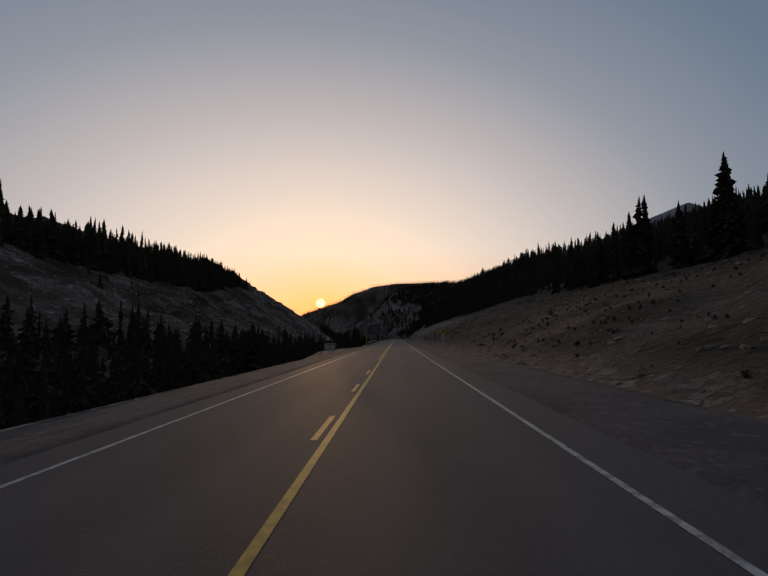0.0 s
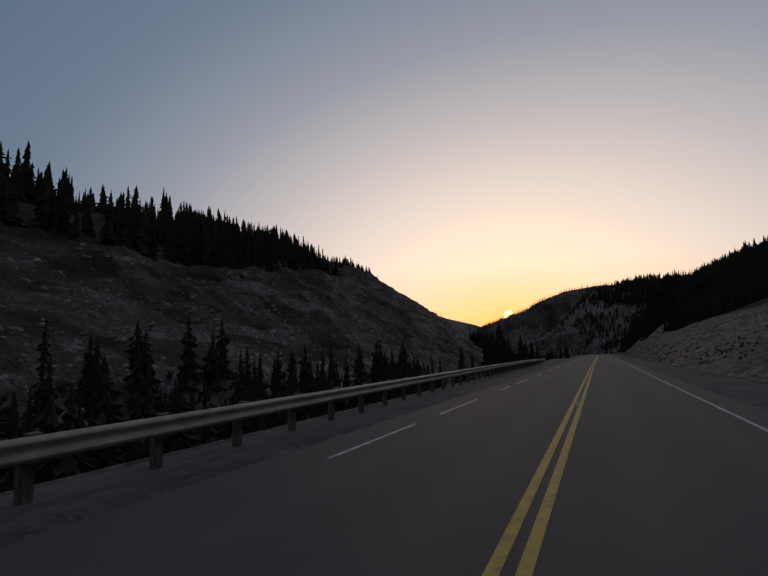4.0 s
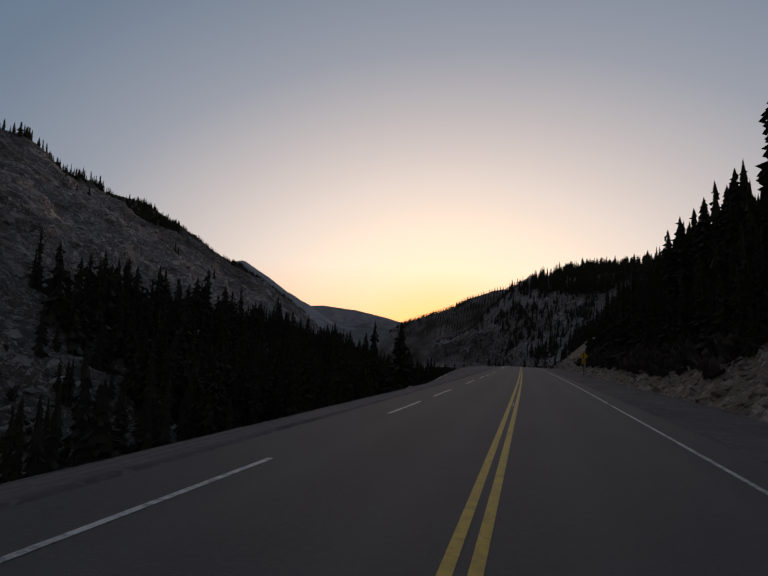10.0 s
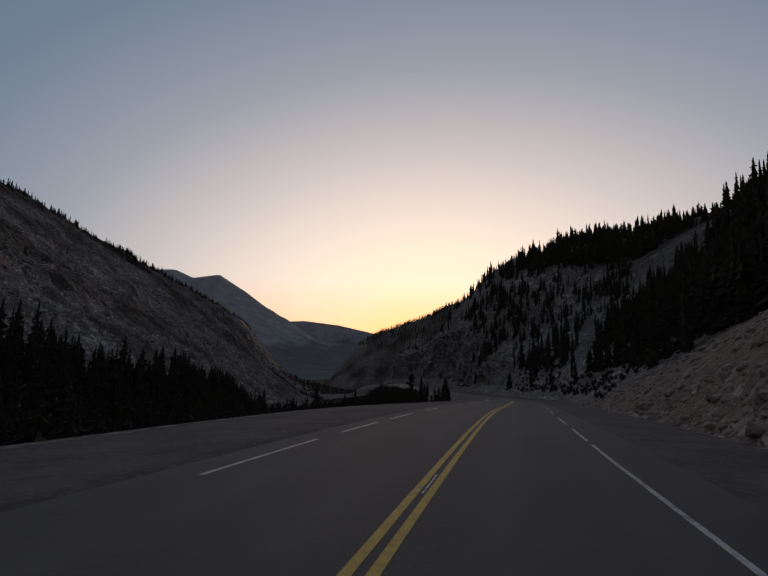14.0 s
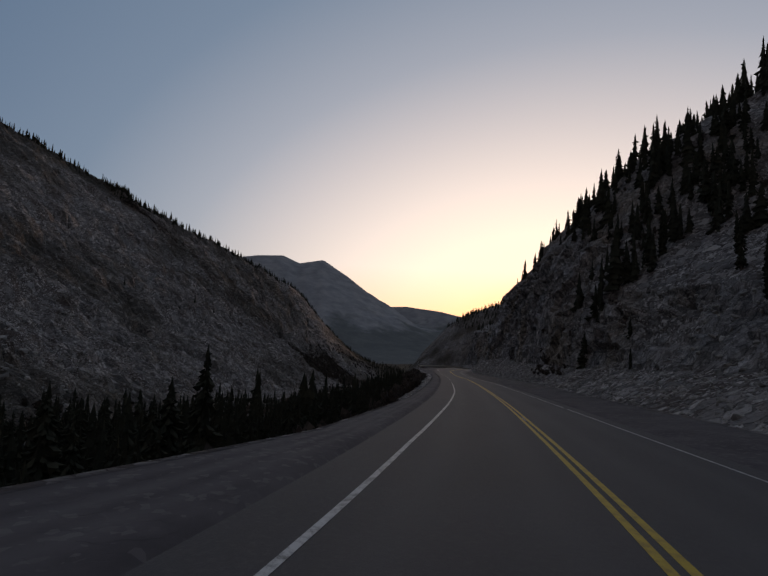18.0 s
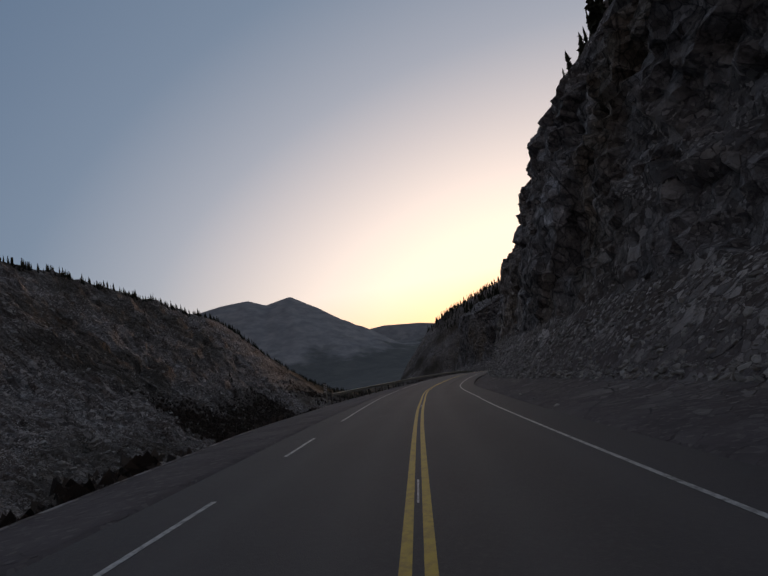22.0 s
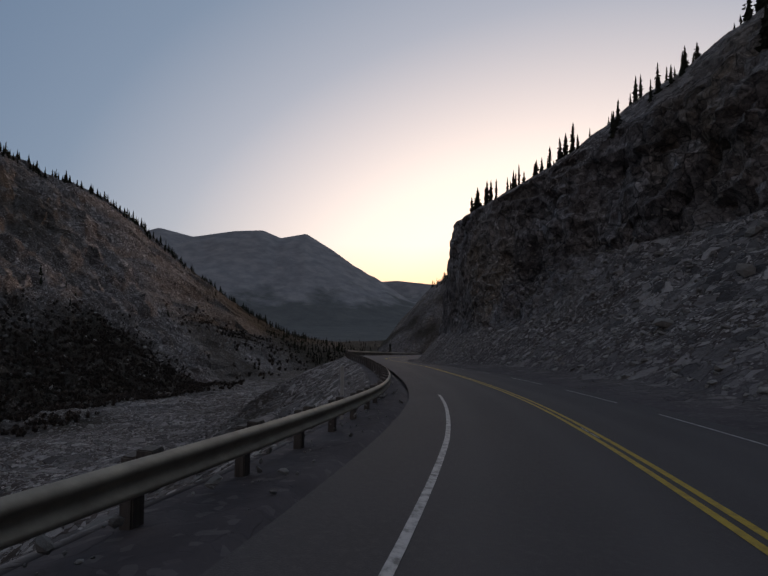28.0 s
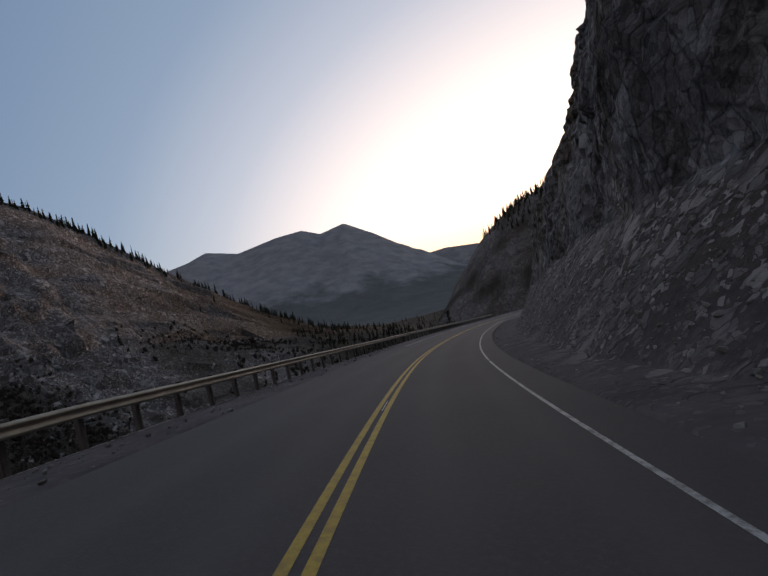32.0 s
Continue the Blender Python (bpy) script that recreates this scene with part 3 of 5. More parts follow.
def valley_side(table, counts, side):
    oz, v = sheet(table, counts, ROWS)
    s = np.repeat(ROWS[:, None], len(v), 1)
    p = at_road(s, oz[..., 0], oz[..., 1])
    slope = np.abs(np.gradient(oz[..., 1], axis=1)) / (np.abs(np.gradient(oz[..., 0], axis=1)) + 0.05)
    far = np.clip((np.abs(oz[..., 0]) - np.abs(oz[:, :1, 0])) / 8.0, 0, 1)
    steep = np.clip((slope - 0.9) / 0.9, 0, 1)
    if side > 0:
        wild = np.clip((s - 500) / 40, 0, 1) * np.clip((900 - s) / 40, 0, 1)
        rough, cliff = far * (0.8 + 0.3 * wild), far * (0.2 + 1.05 * steep * wild + 0.1 * wild) * np.interp(s, [735, 755], [1.0, 0.5])
    else:
        high = np.clip((np.abs(oz[..., 0]) - 30) / 60, 0, 1)
        rough, cliff = far * (1.2 + 1.4 * high), far * (0.35 + 0.5 * np.clip(slope, 0, 1) + 0.9 * high * np.clip(slope, 0, 1))
    return roughen(p, rough, cliff), s, oz, v, slope


PL, SL, OL, VL, KL = valley_side(LEFT, L_COUNTS, -1)
PR, SR, OR, VR, KR = valley_side(RIGHT, R_COUNTS, 1)
under = np.array([-4.6, -4.1, 0, 4.1, 4.6])
mid_s = np.repeat(ROWS[:, None], 5, 1)
PM = at_road(mid_s, under[None], np.array([-0.03, -0.35, -0.35, -0.35, -0.03])[None])


def between(a_off, a_up, edge, n):
    """Columns of shoulder from the asphalt to the shoulder's edge, with a little unevenness."""
    cols = []
    for k in range(1, n):
        u = k / n
        o = a_off * (1 - u) + edge[:, 0] * u
        cols.append(at_road(ROWS, o, a_up * (1 - u) + edge[:, 1] * u))
    p = np.stack(cols, 1)
    p[..., 2] += 0.05 * fbm(p, 2.5, 3, 9)
    return p


SHL = between(-4.6, -0.03, OL[:, 0], 8)[:, ::-1]
SHR = between(4.6, -0.03, OR[:, 0], 8)
TERRAIN = np.concatenate([PL[:, ::-1], SHL, PM, SHR, PR], 1)
OFFSETS = np.concatenate([np.minimum(OL[:, ::-1, 0], -7.0), np.full(SHL.shape[:2], -5.0), np.repeat(under[None], len(ROWS), 0), np.full(SHR.shape[:2], 5.0), np.maximum(OR[..., 0], 7.0)], 1)


def brush_share(s, v, p):
    """Where the dark thickets stand on the left side: two long patches above the creek and a thin belt before them."""
    out = 0
    for s0, s1, v0, v1 in ((694, 836, 1.62, 3.2), (842, 915, 2.95, 3.45), (530, 662, 0.2, 1.7)):
        edge = np.minimum(np.minimum(s - s0, s1 - s) / 14, np.minimum(v - v0, v1 - v) / 0.22)
        out = np.maximum(out, np.clip(0.6 * edge + 1.3 * fbm(p, 18.0, 4, 81), 0, 0.85))
    return out


def cover():
    """Shares of scree, growth and bare rock over the ground."""
    s = np.repeat(ROWS[:, None], TERRAIN.shape[1], 1)
    o = OFFSETS
    patch = fbm(TERRAIN, 22.0, 4, 77) * 0.5 + 0.5
    fine = fbm(TERRAIN, 6.0, 4, 78) * 0.5 + 0.5
    slope = np.concatenate([KL[:, ::-1], np.zeros((len(ROWS), SHL.shape[1] + 5 + SHR.shape[1])), KR], 1)
    scree = np.where(o < 0, 0.85, np.clip((s - 425) / 40, 0.12, 0.95))
    scree = np.where(np.abs(o) < 6, 0.75, scree)
    rock = np.where(o > 6, np.clip((slope - 0.75) / 0.5, 0, 1) * np.clip((s - 440) / 40, 0, 1) * np.clip(0.6 + (fine - 0.4) * 3, 0.15, 1), np.where(o < -40, 0.35 * (fine > 0.55), 0))
    v = np.concatenate([np.repeat(VL[None, ::-1], len(ROWS), 0), np.zeros((len(ROWS), SHL.shape[1] + 5 + SHR.shape[1])), np.repeat(-VR[None], len(ROWS), 0)], 1)
    rock *= np.where(o > 0, np.interp(-v + 0.5 * (fine - 0.5), [0.7, 1.05], [0.12, 1.0]), 1.0)
    green = np.zeros_like(o)
    right_wood = np.clip((o - 20) / 6, 0, 1) * np.clip((510 - s) / 40, 0, 1) * np.clip(patch * 3 + 0.3, 0, 1)
    right_turf = np.clip((o - 7) / 3, 0, 1) * np.clip((160 - s) / 40, 0, 1) * np.clip((fine - 0.2) * 4, 0.55, 0.95)
    high_right = np.clip((o - 40) / 20, 0, 1) * np.clip((s - 450) / 40, 0, 1) * np.clip((patch - 0.3) * 3, 0, 0.9)
    left_patch = np.clip((-o - 12) / 6, 0, 1) * np.clip((fbm(TERRAIN, 30.0, 4, 79) + 0.02) * 2.2, 0, 0.65)
    left_low = np.clip((-o - 10) / 4, 0, 1) * np.clip((66 + o) / 20, 0, 1) * np.clip((600 - s) / 60, 0, 1) * np.clip((s - 295) / 20, 0.3, 0.92)
    early = np.clip((-o - 10) / 4, 0, 1) * np.interp(s, [110, 170, 290, 330], [1, 0.95, 0.8, 0]) * np.clip((fine - 0.38) * 7, 0.35, 0.95)
    brush = brush_share(s, v, TERRAIN)
    left_low = np.maximum(left_low, brush)
    left_top = np.clip((-o - (70 + np.clip(s - 200, 0, 400) * 0.3)) / 15, 0, 1) * 0.8
    beyond = np.clip((s - 880) / 40, 0, 1) * np.clip((np.abs(o) - 12) / 6, 0, 1)
    for g in (early, beyond, right_wood, right_turf, high_right, left_patch, left_low, left_top):
        green = np.maximum(green, g)
    hard = np.where(np.abs(o) < 6, np.where((o > 0) & (s > 540), 0.9, 1.0), 0.0)
    right = len(VL) + SHL.shape[1] + 5
    hard[:, right:right + SHR.shape[1]] = np.where(s[:, :1] > 540, np.linspace(0.95, 0.62, SHR.shape[1])[None], 1.0)
    hard = np.maximum(hard, np.where((o > 5.5) & (s > 540), np.interp(-v + 0.6 * (fine - 0.5), [0.0, 0.55], [0.62, 0.0]), 0.0))
    return np.stack([scree, green, rock, hard], -1)


ground_mesh = grid_mesh("ground", TERRAIN, GROUND)
shares = cover()
hewn = shares[:-1, :-1, 2] < 0.2
ground_mesh.polygons.foreach_set("use_smooth", hewn.reshape(-1)[:len(ground_mesh.polygons)])
attr = ground_mesh.color_attributes.new("cover", "FLOAT_COLOR", "POINT")
attr.data.foreach_set("color", shares.reshape(-1).astype(np.float32))
marks = np.zeros(TERRAIN.shape[:2])
along = np.clip(0.5 + 1.6 * value_noise(np.stack([ROWS, 0 * ROWS, 0 * ROWS], -1), 26.0, 91), 0, 1)
for col, share in ((1, 0.5), (3, 0.8), (5, 0.6)):
    marks[:, PL.shape[1] + col] = share * along
trodden = ground_mesh.attributes.new("wheel_mark", "FLOAT", "POINT")
trodden.data.foreach_set("value", marks.reshape(-1).astype(np.float32))
ground = tagged(new("ground", ground_mesh), "grey scree, soil and bare rock valley sides along the road", "ground", kind="structure")


def on_left(s, v):
    return sample(PL, VL, s, v)


def on_right(s, v):
    return sample(PR, VR, s, v)


def sample(p, vs, s, v):
    r, c = np.interp(s, ROWS, np.arange(len(ROWS))), np.interp(v, vs, np.arange(len(vs)))
    i, j = min(int(r), p.shape[0] - 2), min(int(c), p.shape[1] - 2)
    a, b = r - i, c - j
    return (p[i, j] * (1 - a) + p[i + 1, j] * a) * (1 - b) + (p[i, j + 1] * (1 - a) + p[i + 1, j + 1] * a) * b


# ---------- road ----------
def strip(name, s0, s1, o0, o1, up, material, step=2.0, cols=2, label="", category="", kind="structure"):
    s = np.linspace(s0, s1, max(2, int((s1 - s0) / step) + 1))
    o = np.linspace(o0, o1, cols)
    p = at_road(s[:, None], o[None], up)
    return tagged(new(name, grid_mesh(name, p, material)), label, category, kind=kind)


road = strip("road", -160, 1040, -4.35, 4.35, 0.0, ASPHALT, 1.5, 59, "dark worn two-lane asphalt mountain road", "road")
lane = np.abs(np.linspace(-4.35, 4.35, 59))
track = np.exp(-((lane - 1.0) / 0.35) ** 2) + np.exp(-((lane - 2.7) / 0.35) ** 2)
wear = road.data.attributes.new("wheel_track", "FLOAT", "POINT")
wear.data.foreach_set("value", np.tile(track, len(road.data.vertices) // 59).astype(np.float32))
def stripe(name, s0, s1, o, width, material, label):
    return strip(name, s0, s1, o - width / 2, o + width / 2, 0.006, material, 1.0, 2, label, "road marking")


EDGE_AT = (0, 40, 90, 175, 205, 230, 257, 285, 310, 345, 366, 392, 470, 495, 520, 545, 570, 600, 615, 640, 660, 682, 700, 755, 800)
EDGE_LEFT = (-3.5, -3.45, -3.4, -3.5, -3.45, -3.45, -3.35, -3.25, -3.2, -3.15, -3.3, -3.65, -3.5, -3.45, -3.05, -3.2, -3.2, -3.3, -3.75, -4.2, -4.2, -3.4, -3.15, -3.6, -3.7)
EDGE_RIGHT = (3.45, 3.4, 3.4, 3.55, 3.45, 3.2, 3.25, 3.45, 3.6, 3.5, 3.35, 3.15, 3.7, 3.65, 3.4, 3.3, 3.22, 3.05, 3.0, 2.92, 3.0, 3.3, 3.45, 3.25, 3.35)


def edge_line(s0, s1, side, width, label):
    s = np.linspace(s0, s1, max(2, int(s1 - s0) + 1))
    o = np.interp(s, EDGE_AT, EDGE_LEFT if side < 0 else EDGE_RIGHT)
    p = at_road(s[:, None], o[:, None] + np.array([-width / 2, width / 2])[None], 0.006)
    return tagged(new("white_line", grid_mesh("white_line", p, WHITE)), label, "road marking", kind="structure")


def worn_stripe(o, width, gaps, seed, label):
    """A white edge line of which traffic and grit have left longer and shorter pieces."""
    r = random.Random(seed)
    s = -150.0
    while s < 1030:
        if 54 < s < 84 and o < 0:
            s = 84
        if 709 < s < 800 and o < 0:
            s = 800
        worn = any(a < s < b for a, b in gaps)
        run, gap = (r.uniform(1.5, 5), r.uniform(1.5, 6)) if worn else (r.uniform(25, 60), r.uniform(0.2, 0.8))
        end = min([s + run, 1030] + [c for c in (54, 709) if o < 0 and c > s] + [a for a, b in gaps if a > s])
        edge_line(s, end, o, width, label)
        s = end + gap


stripe("yellow_line", -160, 1030, 0.0, 0.115, YELLOW, "solid yellow centre line on the asphalt")
stripe("yellow_line", 32.5, 1030, -0.22, 0.115, YELLOW, "second solid yellow centre line on the asphalt")
for s in (-37, -24, -11, 7.2, 13.6, 20.0):
    stripe("yellow_dash", s, s + 2.2, -0.22, 0.115, YELLOW, "short yellow centre line dash on the asphalt")
worn_stripe(1, 0.09, ((225, 245), (395, 470), (690, 740)), 2, "worn white edge line beside the shoulder")
worn_stripe(-1, 0.095, ((60, 182), (235, 345), (380, 425), (530, 598), (660, 683), (800, 840)), 3, "worn white edge line beside the shoulder")
for k in range(60):
    stripe("reflector_dash", 58 + 16.5 * k, 59.3 + 16.5 * k, -0.11, 0.03, WHITE, "small pale dash between the yellow lines")
TAR = Mat("dark_tar_and_rubber", 0.95).colour((0.046, 0.042, 0.043)).m
TAR.node_tree.nodes["Principled BSDF"].inputs["Specular IOR Level"].default_value = 0.1
strip("skid_mark", 632, 655, 1.6, 1.675, 0.005, TAR, 0.8, 2, "dark tyre skid mark on the lane", "road marking")


# ---------- trees ----------
def skirts(r, layers, sides, slim, bare, top, lean):
    """The dark core of a conifer of height 1: ragged skirts, one over the other."""
    v, f = [], []
    bulge = [r.uniform(0.72, 1.15) for _ in range(7)]
    for k in range(layers):
        u = k / layers
        z, rise = bare + (0.97 - bare) * u, (0.97 - bare) / layers
        reach = (slim * (1 - u) ** top * np.interp(u * 6, range(7), bulge) + 0.008) * r.uniform(0.8, 1.15)
        i = len(v)
        v.append((lean * z, 0, min(1.0, z + rise * r.uniform(1.7, 2.3))))
        for a in range(sides):
            ang = 2 * math.pi * (a + r.uniform(-0.35, 0.35)) / sides + k * 1.1
            rr = reach * (r.uniform(0.85, 1.3) if (a + k) % 2 else r.uniform(0.35, 0.7))
            v.append((lean * z + rr * math.cos(ang), rr * math.sin(ang), z - rr * r.uniform(0.1, 0.6)))
        f += [(i, i + 1 + a, i + 1 + (a + 1) % sides) for a in range(sides)]
    return v, f


def sprays(r, layers, count, slim, bare, top, lean, droop):
    """Branches that stand out of the core: slim drooping sprays with hanging twigs."""
    v, f = [], []
    bulge = [r.uniform(0.65, 1.2) for _ in range(8)]
    for k in range(layers):
        u = k / (layers - 1)
        z = bare + (0.96 - bare) * u
        reach = slim * (1 - u) ** top * np.interp(u * 7, range(8), bulge) * r.uniform(0.8, 1.2) + 0.012
        for a in range(count):
            if r.random() < 0.2:
                continue
            ang, rr = r.uniform(0, 6.28), reach * r.uniform(0.5, 1.3)
            c, s, w, drop = math.cos(ang), math.sin(ang), 0.16 * rr + 0.004, rr * droop * r.uniform(0.3, 1.4)
            z0, x0 = z + r.uniform(-0.015, 0.015), lean * z
            i = len(v)
            v += [(x0 + c * rr * 0.2, s * rr * 0.2, z0), (x0 + c * rr, s * rr, z0 - drop),
                  (x0 + c * rr * 0.7 - s * w, s * rr * 0.7 + c * w, z0 - drop * 0.75), (x0 + c * rr * 0.7 + s * w, s * rr * 0.7 - c * w, z0 - drop * 0.75),
                  (x0 + c * rr * 0.55, s * rr * 0.55, z0 - drop - 0.35 * rr)]
            f += [(i, i + 2, i + 1), (i, i + 1, i + 3), (i, i + 4, i + 1)]
    return v, f


def clumps(r, count, wide, bare, lean):
    """A pine's crown: loose clumps of needles at the ends of its limbs, with sky between them."""
    v, f = [], []
    for k in range(count):
        u = r.random() ** 0.8
        z, ang = bare + (0.98 - bare) * u, r.uniform(0, 6.28)
        out = wide * (1 - 0.75 * u ** 1.6) * r.uniform(0.15, 1.0)
        at = (lean * z + out * math.cos(ang), out * math.sin(ang), z)
        size = r.uniform(0.022, 0.045)
        for q in range(9):
            i = len(v)
            d = Vector((r.uniform(-1, 1), r.uniform(-1, 1), r.uniform(-0.7, 0.9))) * size
            e = Vector((r.uniform(-1, 1), r.uniform(-1, 1), r.uniform(-1, 1))) * size * 0.8
            g = Vector((r.uniform(-1, 1), r.uniform(-1, 1), r.uniform(-1, 1))) * size * 0.4
            v += [tuple(Vector(at) + g), tuple(Vector(at) + d), tuple(Vector(at) + e)]
            f.append((i, i + 1, i + 2))
        i = len(v)
        v += [(lean * z, 0, z - 0.05), (lean * z, 0.006, z - 0.065), at]
        f.append((i, i + 1, i + 2))
    return v, f


def trunk_arrays(sides, levels, lean):
    tv, tf = [], []
    for k in range(levels):
        z = k / (levels - 1)
        rad = 0.013 * (1 - z) + 0.0015
        tv += [(rad * math.cos(a * 2 * math.pi / sides) + lean * z, rad * math.sin(a * 2 * math.pi / sides), z * 0.97) for a in range(sides)]
    for k in range(levels - 1):
        for a in range(sides):
            b = (a + 1) % sides
            tf += [(sides * k + a, sides * k + b, sides * k + sides + b), (sides * k + a, sides * k + sides + b, sides * k + sides + a)]
    return np.array(tv), np.array(tf)


def joined(*pieces):
    v, f, n = [], [], 0
    for pv, pf in pieces:
        v.append(np.asarray(pv))
        f.append(np.asarray(pf) + n)
        n += len(pv)
    return np.vstack(v), np.vstack(f)


def tri_mesh(name, v, f, *materials, index=None):
    me = bpy.data.meshes.new(name)
    me.vertices.add(len(v))
    me.vertices.foreach_set("co", np.asarray(v).reshape(-1).astype(np.float32))
    me.loops.add(f.size)
    me.loops.foreach_set("vertex_index", f.ravel().astype(np.int32))
    me.polygons.add(len(f))
    me.polygons.foreach_set("loop_start", np.arange(0, f.size, 3, dtype=np.int32))
    for m in materials:
        me.materials.append(m)
    if index is not None:
        me.polygons.foreach_set("material_index", np.asarray(index).astype(np.int32))
    me.update(calc_edges=True)
    me.shade_flat()
    return me


class Heap:
    """Many alike pieces in one mesh, for what nobody could count."""

    def __init__(self, kinds):
        self.kinds, self.v, self.f, self.m, self.n = kinds, [], [], [], 0

    def add(self, at, size, r, wide=(0.8, 1.25), sink=0.15):
        v, f, m = self.kinds[r.randrange(len(self.kinds))]
        a, w = r.uniform(0, 6.28), r.uniform(*wide)
        c, s = math.cos(a) * size * w, math.sin(a) * size * w
        self.v.append(np.stack([v[:, 0] * c - v[:, 1] * s + at[0], v[:, 0] * s + v[:, 1] * c + at[1], v[:, 2] * size + at[2] - sink], 1))
        self.f.append(f + self.n)
        self.m.append(m)
        self.n += len(v)

    def build(self, name, label, category, *materials):
        me = tri_mesh(name, np.vstack(self.v), np.vstack(self.f), *materials, index=np.concatenate(self.m))
        return tagged(new(name, me), label, category, kind="stuff")


def low_tree(seed, slim):
    r = random.Random(seed)
    lean = r.uniform(-0.03, 0.03)
    (tv, tf), (cv, cf) = trunk_arrays(3, 2, lean), joined(skirts(r, 11, 6, slim * 0.8, 0.03, 0.8, lean), sprays(r, 12, 3, slim * 1.15, 0.06, 0.75, lean, 0.5))
    return np.vstack([tv, cv]), np.vstack([tf, cf + len(tv)]), np.r_[np.ones(len(tf)), np.zeros(len(cf))]


def mid_tree(seed, slim):
    r = random.Random(seed)
    lean = r.uniform(-0.04, 0.04)
    (tv, tf), (cv, cf) = trunk_arrays(4, 3, lean), joined(skirts(r, 12, 7, slim * 0.5, 0.03, 0.8, lean), sprays(r, 24, 5, slim * 1.15, 0.04, 0.75, lean, 0.55))
    return np.vstack([tv, cv]), np.vstack([tf, cf + len(tv)]), np.r_[np.ones(len(tf)), np.zeros(len(cf))]


rnd = random.Random(4)
GAP_L, GAP_R = value_noise(PL, 22.0, 5), value_noise(PR, 22.0, 5)
wood = Heap([low_tree(100 + k, w) for k, w in enumerate((0.15, 0.19, 0.13, 0.22, 0.17, 0.12, 0.18, 0.14))])
near_wood = Heap([mid_tree(140 + k, w) for k, w in enumerate((0.15, 0.20, 0.13, 0.24, 0.17, 0.12))])
for side, s0, s1, v0, v1, count, h0, h1, open_share in (
        ("R", -150, 100, 2.8, 4.4, 1200, 5, 9, -0.6), ("R", 95, 150, 2.8, 4.4, 260, 3, 6, -0.6), ("R", 150, 230, 2.5, 4.6, 600, 4, 8, -0.6),
        ("R", 225, 290, 2.2, 4.3, 800, 4, 7, -0.8), ("R", 288, 445, 2.1, 4.3, 1700, 6, 12, -0.8), ("R", 298, 354, 0.75, 2.2, 430, 2.5, 6.5, -0.7), ("R", 284, 300, 1.4, 2.2, 60, 3, 8, -0.7), ("R", 225, 262, 1.8, 2.3, 60, 2, 5, -0.5), ("R", 150, 460, 4.2, 6.0, 900, 4.5, 9, -0.6),
        ("R", 425, 487, 2.2, 5.3, 1900, 5, 11, -0.7), ("R", 480, 560, 2.8, 5.3, 460, 3, 6, -0.2), ("R", 430, 560, 4.6, 5.3, 500, 3, 6, -0.6), ("R", 440, 660, 4.5, 6.1, 1500, 6, 10, -0.5),
        ("R", 660, 800, 3.9, 5.9, 1000, 2.0, 4.2, -0.4), ("R", 430, 550, 1.5, 3.0, 300, 3, 8, -0.1), ("R", 540, 660, 3.2, 4.5, 220, 3, 7, -0.2),
        ("R", 655, 745, 2.9, 3.9, 110, 1.8, 4.0, 0.0), ("R", 676, 700, 2.7, 3.6, 60, 2.5, 5.5, -0.8), ("R", 870, 1300, 2.5, 6.5, 900, 3, 6, -0.5),
        ("L", -150, 120, 0.5, 2.6, 1700, 3, 7, -0.5), ("L", -150, 205, 4.1, 5.4, 1700, 7, 12, -0.35), ("L", 110, 262, 0.8, 2.4, 420, 3, 7, -0.15), ("L", 285, 306, 1.2, 2.4, 50, 3, 7, -0.6),
        ("L", 306, 440, 0.8, 2.8, 1900, 4, 9, -0.6), ("L", 430, 532, 1.1, 2.6, 1300, 4, 8, -0.75), ("L", 530, 600, 0.5, 2.0, 900, 1.5, 4.2, -0.5), ("L", 470, 535, 0.55, 1.5, 620, 2, 5, -0.8), ("L", 522, 585, 0.35, 1.3, 460, 1.8, 4.6, -0.7), ("L", 505, 538, 0.7, 1.7, 200, 3.5, 7.5, -0.8), ("L", 580, 655, 0.25, 1.4, 320, 0.8, 2.0, -0.3), ("L", 330, 960, 4.9, 5.03, 1500, 2.2, 5, -0.6), ("L", 100, 330, 4.93, 5.05, 260, 2.5, 6, -0.3), ("L", 176, 243, 4.1, 5.15, 520, 5, 9, -0.6),
        ("L", -100, 900, 3.0, 4.6, 200, 2, 4, 0.2), ("L", 915, 1400, 0.9, 6.0, 3000, 3, 6, -0.6)):
    for k in range(count):
        s, v = rnd.uniform(s0, s1), rnd.uniform(v0, v1)
        at = on_left(s, v) if side == "L" else on_right(s, v)
        if (sample(GAP_L, VL, s, v) if side == "L" else sample(GAP_R, VR, s, v)) < open_share:
            continue
        close = (side == "R" and 225 <= s0 and v1 <= 2.4) or (side == "L" and v0 < 1.2 and s0 < 500)
        (near_wood if close else wood).add(at, rnd.uniform(h0, h1) * rnd.uniform(0.75, 1.1), rnd)
near_wood.build("spruce_thicket", "dense dark spruces beside the road and in the gully", "forest", NEEDLES, BARK)
wood.build("spruce_forest", "dense dark spruce forest on the valley slopes", "forest", NEEDLES, BARK)


